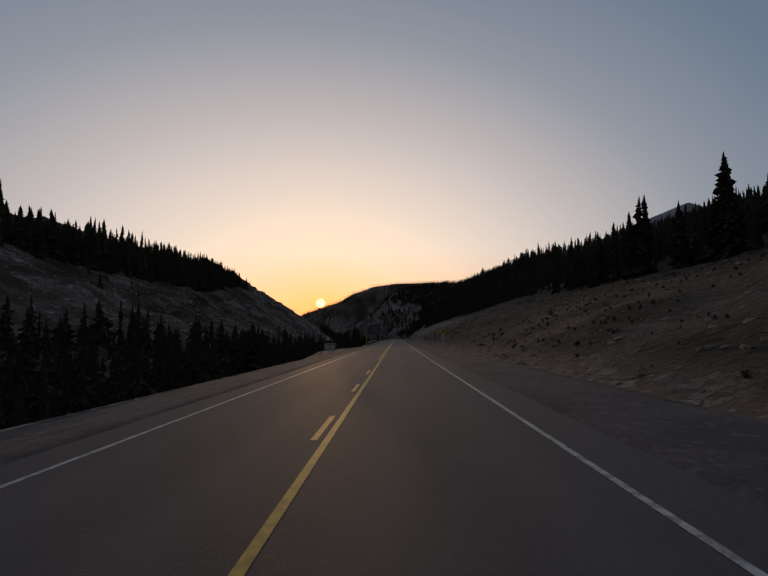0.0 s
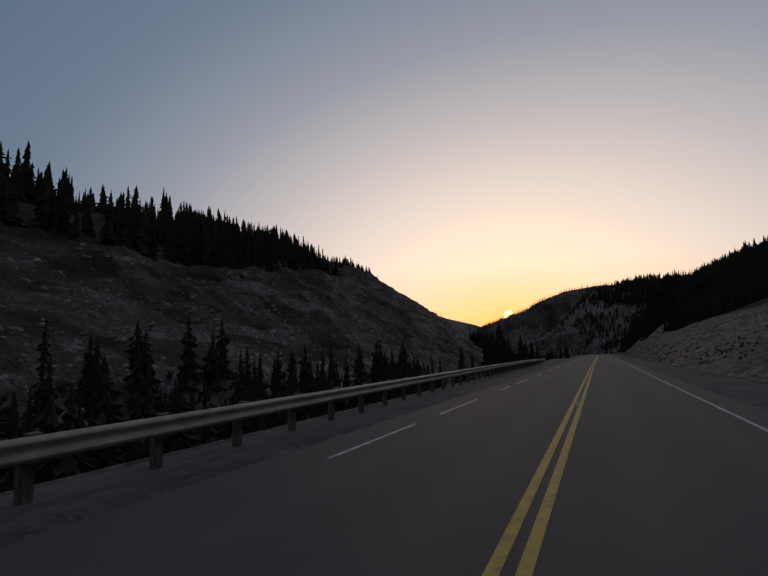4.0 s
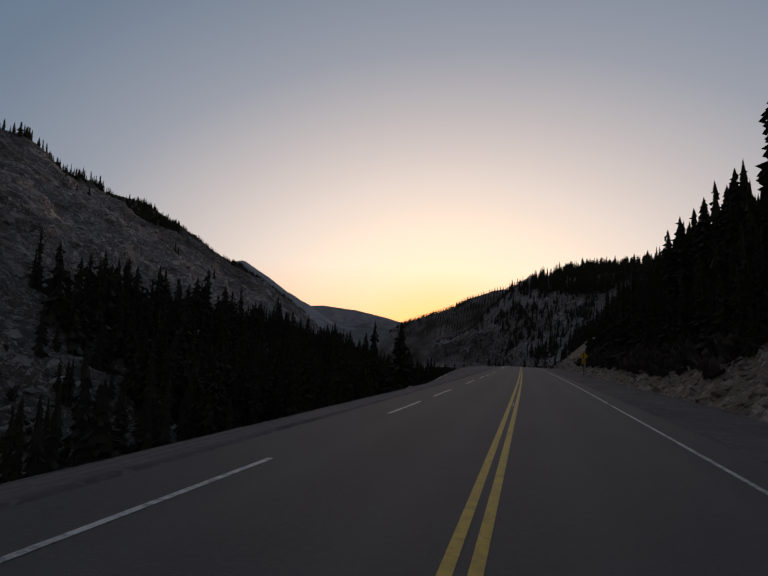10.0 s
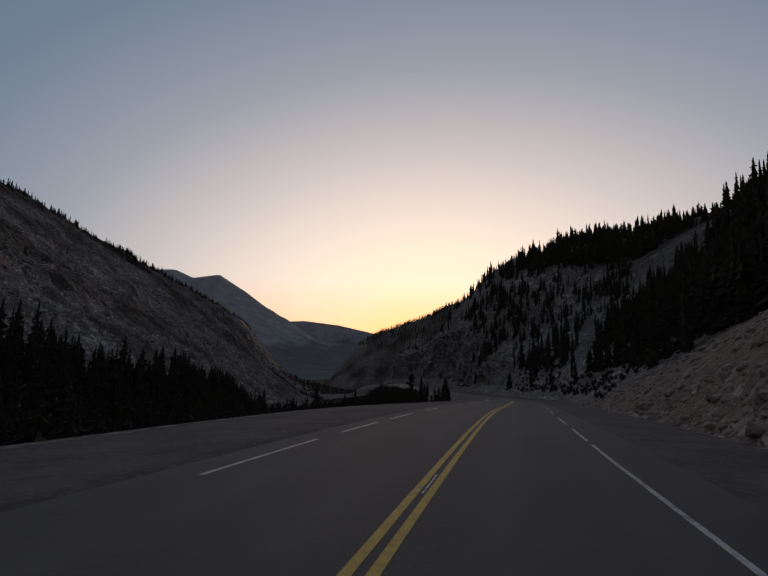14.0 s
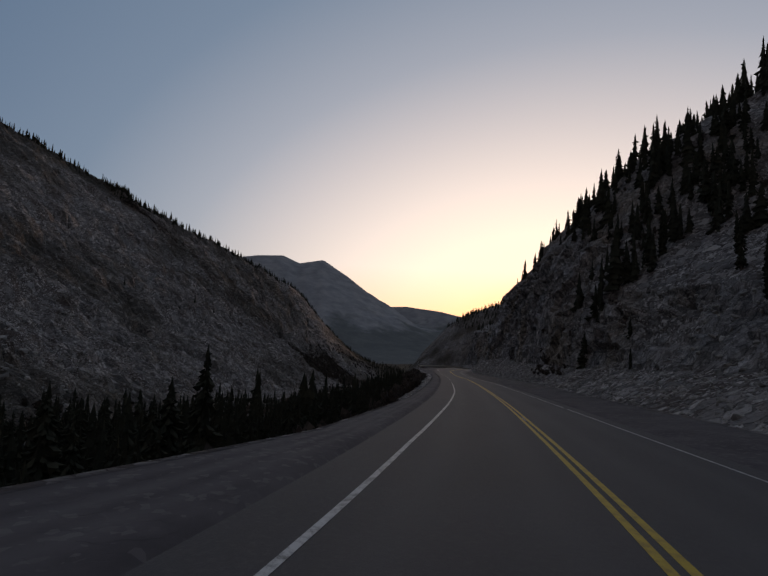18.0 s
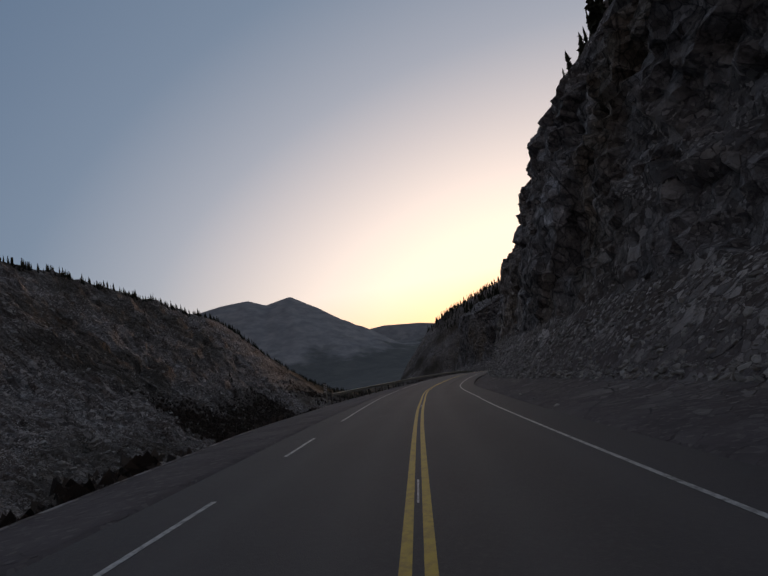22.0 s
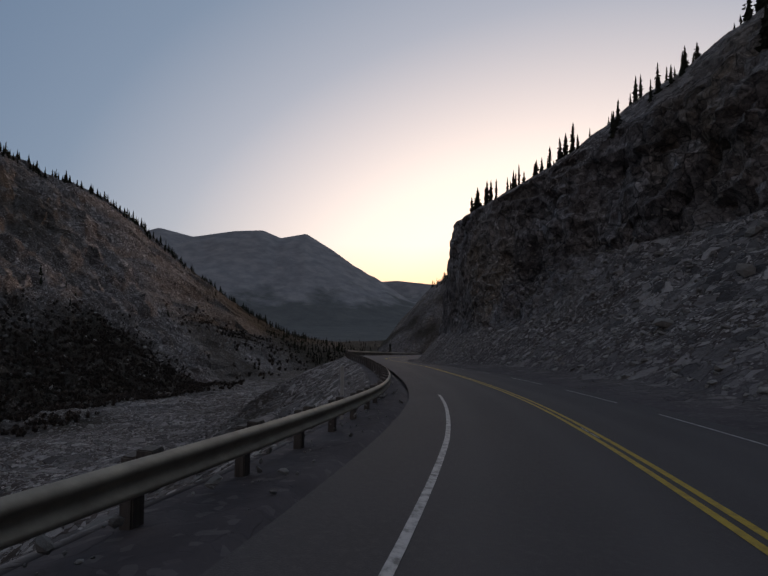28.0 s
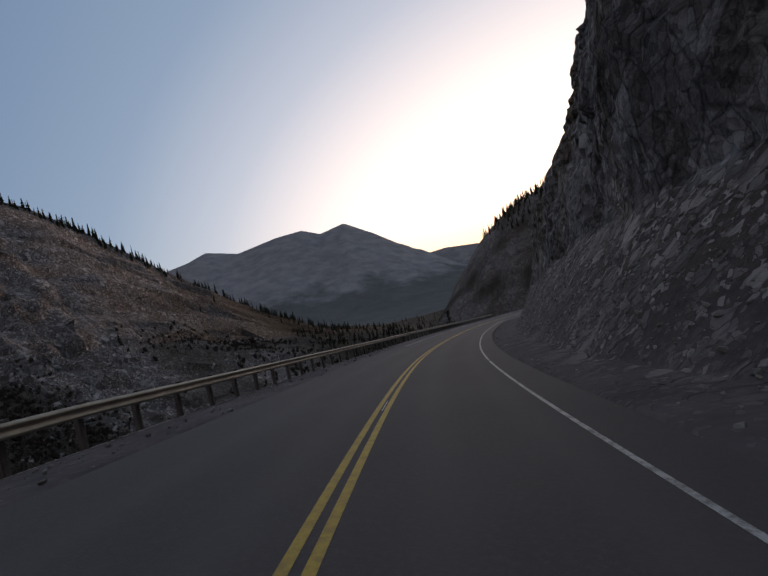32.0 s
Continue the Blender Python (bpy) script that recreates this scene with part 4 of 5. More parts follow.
def tree_kind(seed, layers, count, slim, bare, droop, top, pine=False):
    r = random.Random(seed)
    lean = r.uniform(-0.03, 0.03)
    tv, tf = trunk_arrays(6, 4, lean)
    if pine:
        cv, cf = joined(clumps(r, 110, slim, bare, lean))
    else:
        cv, cf = joined(skirts(r, layers // 2, 9, slim * 0.62, bare, top, lean), sprays(r, layers, count, slim * 1.1, bare, top, lean, droop))
    return tri_mesh("trunk", tv, tf, BARK), tri_mesh("crown", cv, cf, NEEDLES)


TREES = [tree_kind(200, 34, 9, 0.12, 0.05, 0.7, 0.75), tree_kind(201, 38, 8, 0.085, 0.04, 0.8, 0.6), tree_kind(202, 32, 10, 0.16, 0.05, 0.55, 0.85),
         tree_kind(203, 36, 7, 0.07, 0.12, 0.8, 0.5), tree_kind(204, 0, 0, 0.17, 0.25, 0, 0, True), tree_kind(205, 38, 9, 0.10, 0.03, 0.7, 0.7)]


def tree(at, height, kind, turn, wide=1.0, label="dark green spruce on the slope beside the road"):
    ob = new("spruce" if kind != 4 else "pine")
    tagged(ob, label, "tree", "roadside trees")
    ob.matrix_basis = Matrix.LocRotScale(Vector(at) - Vector((0, 0, 0.1)), Euler((0, 0, turn)), Vector((height * wide, height * wide, height)))
    part("trunk", TREES[kind][0], None, ob)
    part("crown", TREES[kind][1], None, ob)
    return ob


for side, s0, s1, v0, v1, count, h0, h1, label in (
        ("R", 240, 290, 2.1, 2.6, 14, 4, 8, "dark spruce at the top of the cut bank"),
        ("R", 288, 326, 1.9, 2.4, 14, 10, 17, "tall dark spruce at the top of the cut bank"),
        ("R", 308, 352, 1.0, 2.2, 18, 5, 11, "dark bushy spruce at the foot of the bank"),
        ("R", 352, 430, 2.0, 2.5, 12, 6, 10, "slim dark spruce above the earth bank"),
        ("R", 10, 100, 2.6, 3.0, 18, 8, 14, "dark spruce at the upper edge of the grassy bank"),
        ("R", 440, 545, 1.5, 2.9, 24, 3, 8, "slim dark spruce on the rocky slope"),
        ("R", 470, 545, 0.5, 1.5, 14, 2, 5, "small dark spruce at the foot of the rocky slope"),
        ("R", 560, 650, 3.1, 4.2, 12, 4, 7, "slim spruce on the edge of the cliff"),
        ("R", 745, 795, 2.98, 3.6, 20, 2, 4.2, "slim spruce on the rim of the rock knob"),
        ("L", 0, 110, 0.5, 1.8, 22, 5, 8.5, "dark spruce below the shoulder of the road"),
        ("L", 178, 262, 0.6, 1.7, 18, 8, 13, "tall dark spruce in the gully below the road"),
        ("L", 110, 178, 0.8, 1.9, 6, 6, 10, "dark spruce in the gully below the guard rail"),
        ("L", 300, 345, 0.4, 1.6, 24, 6, 11, "dark spruce below the edge of the gravel"),
        ("L", 432, 478, 0.03, 0.4, 14, 2.5, 6, "young dark spruce in the clump beside the gravel"),
        ("L", 585, 650, 0.3, 1.5, 10, 1.0, 2.4, "small dark spruce among the stones below the shoulder"),
        ("L", 476, 532, 0.6, 1.5, 30, 4, 8, "dark spruce in the gully beside the gravel shoulder"),
        ("L", 440, 528, 0.3, 0.9, 30, 2, 4.5, "young dark spruce beside the gravel shoulder")):
    for k in range(count):
        s, v = rnd.uniform(s0, s1), rnd.uniform(v0, v1)
        at = on_left(s, v) if side == "L" else on_right(s, v)
        tree(at, rnd.uniform(h0, h1), rnd.choice((3, 4, 4, 1) if h1 > 15 else (0, 1, 2, 3, 5)), rnd.uniform(0, 6.28), rnd.uniform(0.85, 1.3), label)
tree(on_right(372, 2.2), 9, 4, 1.0, 1.0, "bushy pine at the top of the bank")
tree(on_left(440, 0.4), 7.0, 4, 2.0, 0.9, "lone bushy pine at the edge of the gravel")
tree(on_left(372, 0.9), 5.5, 4, 0.4, 1.1, "small bushy pine at the edge of the gravel")
tree(on_left(880, 0.35), 8, 4, 0.4, 1.0, "lone pine beyond the bend in the road")


# ---------- stones and shrubs ----------
def stone_arrays(seed):
    """A broken, angular stone: a skewed block with some of its corners struck off."""
    r = random.Random(seed)
    bm = bmesh.new()
    bmesh.ops.create_icosphere(bm, subdivisions=1, radius=0.5)
    for v in bm.verts:
        v.co = Vector((v.co.x * 1.2, v.co.y * 0.95, v.co.z * 0.68)) * r.uniform(0.72, 1.3)
    bmesh.ops.rotate(bm, verts=bm.verts[:], matrix=Euler((r.uniform(-0.6, 0.6), r.uniform(-0.6, 0.6), 0)).to_matrix())
    bmesh.ops.triangulate(bm, faces=bm.faces[:])
    v, f = np.array([tuple(x.co) for x in bm.verts]), np.array([[x.index for x in p.verts] for p in bm.faces])
    bm.free()
    return v, f, np.zeros(len(f))


def stone_material(name, a, b):
    m = Mat(name, 0.92)
    g = m.t.nodes.new("ShaderNodeNewGeometry")
    c = m.ramp(g.outputs["Random Per Island"], (0.0, a), (1.0, b))
    m.colour(m.mix(m.noise(6.0, 6), c, tuple(x * 0.6 for x in a)))
    return m.bump(m.noise(9.0, 6, 0.7), 0.6, 0.08).m


GREY_STONE = stone_material("grey_limestone", (0.20, 0.187, 0.175), (0.52, 0.49, 0.45))
BROWN_STONE = stone_material("brown_stone", (0.19, 0.15, 0.12), (0.40, 0.34, 0.28))
KINDS = [stone_arrays(300 + k) for k in range(8)]
scree, rubble = Heap(KINDS), Heap(KINDS)
for heap, side, s0, s1, v0, v1, count, h0, h1 in (
        (rubble, "R", -10, 150, 0.0, 2.6, 3200, 0.08, 0.45), (rubble, "R", 150, 445, 0.0, 2.0, 5200, 0.12, 0.75), (rubble, "R", 200, 445, 0.0, 0.9, 1400, 0.1, 0.35),
        (scree, "R", 440, 548, 0.0, 2.4, 6000, 0.08, 0.55), (scree, "R", 545, 660, 0.0, 0.12, 2600, 0.06, 0.42), (scree, "R", 655, 760, 0.0, 2.2, 6500, 0.08, 0.6),
        (scree, "R", 745, 860, 0.0, 0.8, 3600, 0.06, 0.3), (scree, "R", 550, 655, 0.05, 0.9, 3800, 0.06, 0.4), (scree, "L", 650, 830, 0.8, 2.3, 4200, 0.12, 0.8), (scree, "L", 700, 815, 1.2, 2.0, 4500, 0.1, 0.6), (scree, "L", 540, 660, 0.05, 2.6, 4500, 0.15, 1.0),
        (scree, "L", 0, 300, 1.2, 3.8, 5200, 0.2, 1.0), (scree, "L", 300, 900, 2.2, 4.6, 9000, 0.3, 1.6), (scree, "L", 100, 300, 2.2, 4.6, 1800, 0.2, 0.9), (scree, "L", 220, 300, 0.0, 1.4, 700, 0.12, 0.6),
        (scree, "L", 660, 800, 0.02, 1.0, 900, 0.1, 0.5)):
    for k in range(count):
        s, v = rnd.uniform(s0, s1), max(0.0, rnd.uniform(v0, v1))
        at = on_left(s, v) if side == "L" else on_right(s, v)
        size = h0 + (h1 - h0) * rnd.random() ** 3
        heap.add(at, size, rnd, (0.7, 1.4), size * 0.12)
for k in range(3800):
    s, u = rnd.uniform(540, 830), rnd.random() ** 0.55
    size = 0.05 + 0.3 * rnd.random() ** 4
    edge = np.interp(s, [r[0] for r in RIGHT], [r[1][0] for r in RIGHT])
    scree.add(at_road(s, 4.7 + (edge - 4.5) * u, 0.02 + 0.35 * max(0, u - 0.6)), size, rnd, (0.7, 1.4), size * 0.12)
for k in range(900):
    s, u = rnd.uniform(655, 800), rnd.random() ** 0.5
    size = 0.03 + 0.14 * rnd.random() ** 4
    scree.add(at_road(s, -4.45 - 1.2 * u, 0.0), size, rnd, (0.7, 1.4), size * 0.12)
rubble.build("rubble", "loose brown stones on the cut bank", "stones", BROWN_STONE)
scree.build("scree", "loose pale grey stones on the slopes and along the creek", "stones", GREY_STONE)
BOULDER = [tri_mesh("boulder", v, f, GREY_STONE) for v, f, _ in KINDS]
for side, s0, s1, v0, v1, count, h0, h1, label in (
        ("R", 690, 735, 0.6, 1.8, 9, 0.7, 1.6, "pale grey boulder on the scree apron"), ("L", 700, 800, 1.35, 1.95, 26, 0.5, 1.5, "pale grey boulder beside the creek bed"),
        ("R", 350, 435, 0.1, 1.3, 12, 0.35, 0.7, "pale boulder on the earth bank"), ("R", 20, 130, 0.5, 1.8, 8, 0.3, 0.6, "pale boulder in the rough grass")):
    for k in range(count):
        s, v = rnd.uniform(s0, s1), rnd.uniform(v0, v1)
        at = on_left(s, v) if side == "L" else on_right(s, v)
        size = rnd.uniform(h0, h1)
        ob = tagged(new("boulder", rnd.choice(BOULDER)), label, "boulder", "boulders")
        ob.matrix_basis = Matrix.LocRotScale(Vector(at) + Vector((0, 0, size * 0.12)), Euler((rnd.uniform(-0.3, 0.3), 0, rnd.uniform(0, 6.28))), Vector((size, size, size)))


def shrub_arrays(seed):
    """A low tuft of leaning twigs with small leaves, about 1 m across."""
    r = random.Random(seed)
    v, f = [], []
    for k in range(17):
        a, lean, h = r.uniform(0, 6.28), r.uniform(0.05, 0.8), r.uniform(0.45, 1.0)
        c, s = math.cos(a), math.sin(a)
        for q in range(3):
            u = r.uniform(0.25, 1.0)
            x, y, z, w = c * lean * u * 0.6, s * lean * u * 0.6, h * u, r.uniform(0.08, 0.2)
            i = len(v)
            v += [(x - s * w, y + c * w, z - w), (x + s * w, y - c * w, z - w * 0.3), (x + c * w * 0.4, y + s * w * 0.4, z + w)]
            f.append((i, i + 1, i + 2))
        i = len(v)
        v += [(0.01 * s, -0.01 * c, 0), (-0.01 * s, 0.01 * c, 0), (c * lean * 0.6, s * lean * 0.6, h)]
        f.append((i, i + 1, i + 2))
    return np.array(v), np.array(f), np.zeros(len(f))


def leaf_material(name, a, b):
    m = Mat(name, 0.9)
    g = m.t.nodes.new("ShaderNodeNewGeometry")
    return m.colour(m.ramp(g.outputs["Random Per Island"], (0.0, a), (1.0, b))).m


BRUSH = leaf_material("dull_brush", (0.030, 0.023, 0.020), (0.092, 0.068, 0.054))
THICK = brush_share(SL, np.repeat(VL[None], len(ROWS), 0), PL)
thicket = Heap([shrub_arrays(400 + k) for k in range(5)])
for side, s0, s1, v0, v1, count, h0, h1, open_share in (
        ("L", 690, 920, 1.6, 3.5, 24000, 0.4, 1.25, 2), ("L", 535, 665, 0.1, 1.8, 4800, 0.3, 1.1, 2), ("L", 420, 545, 0.2, 2.2, 2600, 0.5, 1.5, -0.6), ("L", 535, 660, 0.08, 1.2, 5000, 0.3, 1.1, -0.5),
        ("L", 0, 300, 0.5, 2.4, 1800, 0.5, 1.2, -0.1), ("R", 0, 160, 0.2, 2.8, 1300, 0.12, 0.32, -0.4), ("R", 298, 354, 0.3, 2.2, 900, 0.6, 1.5, -0.6), ("R", 440, 560, 0.4, 3.6, 1300, 0.3, 1.0, 0.1), ("R", 355, 445, 1.3, 2.4, 700, 0.2, 0.5, 0.0),
        ("L", 850, 960, 1.6, 3.4, 300, 0.8, 2.0, -0.1)):
    for k in range(count):
        s, v = rnd.uniform(s0, s1), rnd.uniform(v0, v1)
        at = on_left(s, v) if side == "L" else on_right(s, v)
        if (sample(THICK, VL, s, v) < rnd.uniform(0.1, 0.9)) if open_share == 2 else (sample(GAP_L, VL, s, v) if side == "L" else sample(GAP_R, VR, s, v)) < open_share:
            continue
        thicket.add(at, rnd.uniform(h0, h1), rnd, (0.9, 1.6), 0.05)
thicket.build("brush", "dark leafless brush on the lower slopes", "shrubs", BRUSH)


# ---------- guard rails ----------
TIMBER = Mat("weathered_timber", 0.9)
TIMBER = TIMBER.colour(TIMBER.ramp(TIMBER.noise(6.0, 6, 0.6, TIMBER.stretched((3, 3, 0.4))), (0.3, (0.075, 0.064, 0.058)), (0.7, (0.17, 0.148, 0.13)))).m
BEAM = [(0.0, 0.31), (0.028, 0.295), (0.08, 0.265), (0.08, 0.225), (0.02, 0.185), (0.02, 0.125), (0.08, 0.085), (0.08, 0.045), (0.028, 0.015), (0.0, 0.0)]


def guard_rail(ss, offs, label, drops):
    """A steel W-beam on timber posts; the beam's face looks to the road, the posts stand behind it."""
    ob = tagged(new("guard_rail"), label, "guard rail")
    s = np.arange(ss[0], ss[-1], 0.5)
    o = np.interp(s, ss, offs)
    back = [(-0.012 + d, z) for d, z in reversed(BEAM)]
    prof = BEAM + back + BEAM[:1]
    d, z = np.array([p[0] for p in prof]), np.array([p[1] for p in prof])
    p = at_road(s[:, None], o[:, None] + d[None], np.interp(s, ss, drops)[:, None] + 0.44 + z[None])
    part("beam", grid_mesh("beam", p, GALVANISED), None, ob, "galvanised steel W-beam")
    post_mesh, block_mesh = bpy.data.meshes.new("post"), bpy.data.meshes.new("spacer_block")
    for me, bm in ((post_mesh, box(0.14, 0.16, 1.8, (0, 0, -0.19), 0.015)), (block_mesh, box(0.17, 0.15, 0.36, (0.17, 0, 0.6), 0.01))):
        bm.to_mesh(me)
        bm.free()
        me.materials.append(TIMBER)
    plate_mesh = mesh_of("end_plate", [(0, -0.02, 0.4), (0.1, -0.02, 0.4), (0.1, -0.02, 0.8), (0, -0.02, 0.8), (0, 0.02, 0.4), (0.1, 0.02, 0.4), (0.1, 0.02, 0.8), (0, 0.02, 0.8)],
                         [(0, 1, 2, 3), (7, 6, 5, 4), (0, 4, 5, 1), (1, 5, 6, 2), (2, 6, 7, 3), (3, 7, 4, 0)], GALVANISED)
    for k, sp in enumerate(np.arange(ss[0] + 0.4, ss[-1], 1.905)):
        at, turn = at_road(sp, np.interp(sp, ss, offs) - 0.26, np.interp(sp, ss, drops)), np.interp(sp, STATIONS, TURN)
        m = Matrix.Translation(Vector(at)) @ Matrix.Rotation(float(turn), 4, "Z")
        post = part("post", post_mesh, None, ob, "", m)
        part("spacer_block", block_mesh, None, post)
    for sp in (ss[0], ss[-1] - 0.5):
        at, turn = at_road(sp, np.interp(sp, ss, offs), np.interp(sp, ss, drops)), np.interp(sp, STATIONS, TURN)
        part("end_plate", plate_mesh, None, ob, "", Matrix.Translation(Vector(at)) @ Matrix.Rotation(float(turn), 4, "Z"))
    return ob


guard_rail((98.5, 120, 150, 168, 182), (-5.0, -6.0, -7.2, -7.5, -6.9), "dull galvanised guard rail along the drop", (0, 0, 0, 0, 0))
guard_rail((624, 640, 656, 680, 695, 705, 720, 735, 752, 767, 800, 900), (-9.6, -7.2, -5.8, -5.35, -5.35, -5.15, -5.15, -5.75, -6.3, -6.7, -6.7, -6.7),
           "long galvanised guard rail round the bend above the creek", (0, -0.05, -0.15, -0.28, -0.25, -0.22, -0.22, -0.26, -0.25, 0.05, 0.15, 0.1))


# ---------- signs, markers and road-side gear ----------
SIGN_YELLOW = Mat("yellow_sign_sheeting", 0.45).colour((0.62, 0.42, 0.03)).m
SIGN_WHITE = Mat("white_sign_sheeting", 0.45).colour((0.72, 0.72, 0.70)).m
SIGN_BLACK = Mat("black_sign_ink", 0.5).colour((0.015, 0.015, 0.016)).m
PLATE_GREY = steel_material("bare_aluminium", (0.36, 0.37, 0.38), (0.48, 0.48, 0.48), 0.5, 0.6)
DARK_STEEL = steel_material("dark_painted_steel", (0.03, 0.03, 0.032), (0.06, 0.06, 0.06), 0.5, 0.4)
PALE_PAINT = Mat("pale_grey_paint", 0.7)
PALE_PAINT = PALE_PAINT.colour(PALE_PAINT.ramp(PALE_PAINT.noise(3.0, 8, 0.7), (0.3, (0.45, 0.44, 0.42)), (0.7, (0.62, 0.61, 0.58)))).m


def stand(name, s, o, label, category, face=0.0, ground=None):
    """An Empty at a road-side place, turned to face the oncoming traffic."""
    ob = tagged(new(name), label, category)
    at = at_road(s, o, 0.0) if ground is None else ground
    ob.matrix_basis = Matrix.Translation(Vector(at)) @ Matrix.Rotation(float(np.interp(s, STATIONS, TURN)) + face, 4, "Z")
    return ob


def plate(w, h, z, y=0.0, diamond=False, thick=0.006):
    bm = box(w, thick, h, (0, y, 0), 0.002)
    if diamond:
        bmesh.ops.rotate(bm, verts=bm.verts[:], cent=(0, 0, 0), matrix=Matrix.Rotation(math.pi / 4, 3, "Y"))
    bmesh.ops.translate(bm, verts=bm.verts[:], vec=(0, 0, z))
    return bm


def flat_shape(points, y, z, thick=0.004):
    """A thin symbol on a sign's face from its outline in (x, z)."""
    bm = bmesh.new()
    f = bm.faces.new([bm.verts.new((x, y, z + q)) for x, q in points])
    bmesh.ops.solidify(bm, geom=[f], thickness=thick)
    return bm


def text_part(text, size, at, material, parent):
    """Raised lettering in the built-in font, facing the traffic."""
    cu = bpy.data.curves.new("lettering", "FONT")
    cu.body, cu.size, cu.align_x, cu.align_y, cu.extrude = text, size, "CENTER", "CENTER", 0.002
    tmp = bpy.data.objects.new("lettering_source", cu)
    me = bpy.data.meshes.new_from_object(tmp)
    bpy.data.objects.remove(tmp)
    me.transform(Matrix.Translation(at) @ Matrix.Rotation(math.pi / 2, 4, "X"))
    me.materials.clear()
    me.materials.append(material)
    return part("lettering", me, None, parent)


def hazard_marker(s, o, label, flip=1, face=None, low=0.0):
    ob = stand("hazard_marker", s, o, label, "road sign")
    part("post", box(0.08, 0.05, 2.3 - low, (0, 0.05, 1.05 - low / 2), 0.006), SIGN_YELLOW if face is None else GALVANISED, ob, "flat post")
    board = part("board", plate(0.3, 0.9, 1.95 - low), face or SIGN_YELLOW, ob, "board with black slanting bars")
    for k in range(4):
        z = -0.40 + 0.225 * k
        part("bar", flat_shape([(-0.145, z + (0.0 if flip > 0 else 0.16)), (0.145, z + (0.16 if flip > 0 else 0.0)), (0.145, z + (0.27 if flip > 0 else 0.11)), (-0.145, z + (0.11 if flip > 0 else 0.27))], -0.006, 1.93 - low), SIGN_BLACK, board)
    return ob


hazard_marker(98.2, -5.4, "yellow and black hazard marker at the end of the guard rail", flip=-1)
hazard_marker(623.2, -9.9, "dull white and black hazard marker before the guard rail", flip=-1, face=PALE_PAINT, low=0.55)
hazard = stand("hazard_marker", 176.0, -7.6, "hazard marker seen from its bare metal back", "road sign", math.pi)
part("post", box(0.07, 0.05, 2.6, (0, 0.05, 1.0), 0.006), DARK_STEEL, hazard, "dark steel post")
part("sleeve", box(0.12, 0.04, 0.75, (0.03, -0.01, 1.2), 0.005), SIGN_YELLOW, hazard, "yellow reflective sleeve")
part("board", plate(0.3, 0.9, 2.2, -0.02), PLATE_GREY, hazard, "bare aluminium board")

curve_sign = stand("curve_sign", 331.0, 7.0, "yellow winding-road warning sign with a 60 plate", "road sign")
part("post", box(0.09, 0.09, 3.0, (0, 0.06, 1.2), 0.008), TIMBER, curve_sign)
face = part("diamond", plate(0.75, 0.75, 2.35, 0, True), SIGN_YELLOW, curve_sign, "yellow diamond board")
part("arrow", flat_shape([(-0.05, -0.38), (0.04, -0.38), (0.09, -0.22), (-0.02, -0.06), (0.04, 0.1), (0.02, 0.2), (0.1, 0.2), (0, 0.36), (-0.1, 0.2), (-0.05, 0.2), (-0.04, 0.12), (-0.11, -0.06), (-0.01, -0.22)], -0.006, 2.35), SIGN_BLACK, face)
tab = part("speed_plate", plate(0.45, 0.45, 1.62), SIGN_YELLOW, curve_sign, "yellow plate that reads 60")
text_part("60", 0.3, (0, -0.006, 1.66), SIGN_BLACK, tab)
part("bar", box(0.26, 0.003, 0.05, (0, -0.005, 1.47)), SIGN_BLACK, tab)

hill_sign = stand("hill_sign", 72.0, 8.6, "yellow steep-hill warning sign over a white plate", "road sign")
part("post", box(0.07, 0.07, 2.9, (0, 0.05, 1.1), 0.006), GALVANISED, hill_sign)
face = part("diamond", plate(0.75, 0.75, 2.3, 0, True), SIGN_YELLOW, hill_sign, "yellow diamond board")
part("wedge", flat_shape([(-0.24, -0.12), (0.24, -0.12), (0.2, 0.05), (0.02, 0.34)], -0.006, 2.3), SIGN_BLACK, face)
tab = part("plate", plate(0.55, 0.6, 1.5), SIGN_WHITE, hill_sign, "white plate with a dark ring")
bm = bmesh.new()
for r0, r1 in ((0.24, 0.185), (0.1, 0.0)):
    ring = [bm.verts.new((r0 * math.cos(k * math.pi / 12), -0.008, 1.52 + r0 * math.sin(k * math.pi / 12))) for k in range(24)]
    if r1:
        inner = [bm.verts.new((r1 * math.cos(k * math.pi / 12), -0.008, 1.52 + r1 * math.sin(k * math.pi / 12))) for k in range(24)]
        for k in range(24):
            bm.faces.new((ring[k], ring[(k + 1) % 24], inner[(k + 1) % 24], inner[k]))
    else:
        bm.faces.new(ring)
part("ring", bm, SIGN_BLACK, tab)
stub = stand("stub_post", 70.5, 7.6, "short pale timber stub post beside the sign", "post")
part("post", box(0.12, 0.12, 0.8, (0, 0, 0.3), 0.02), PALE_PAINT, stub)

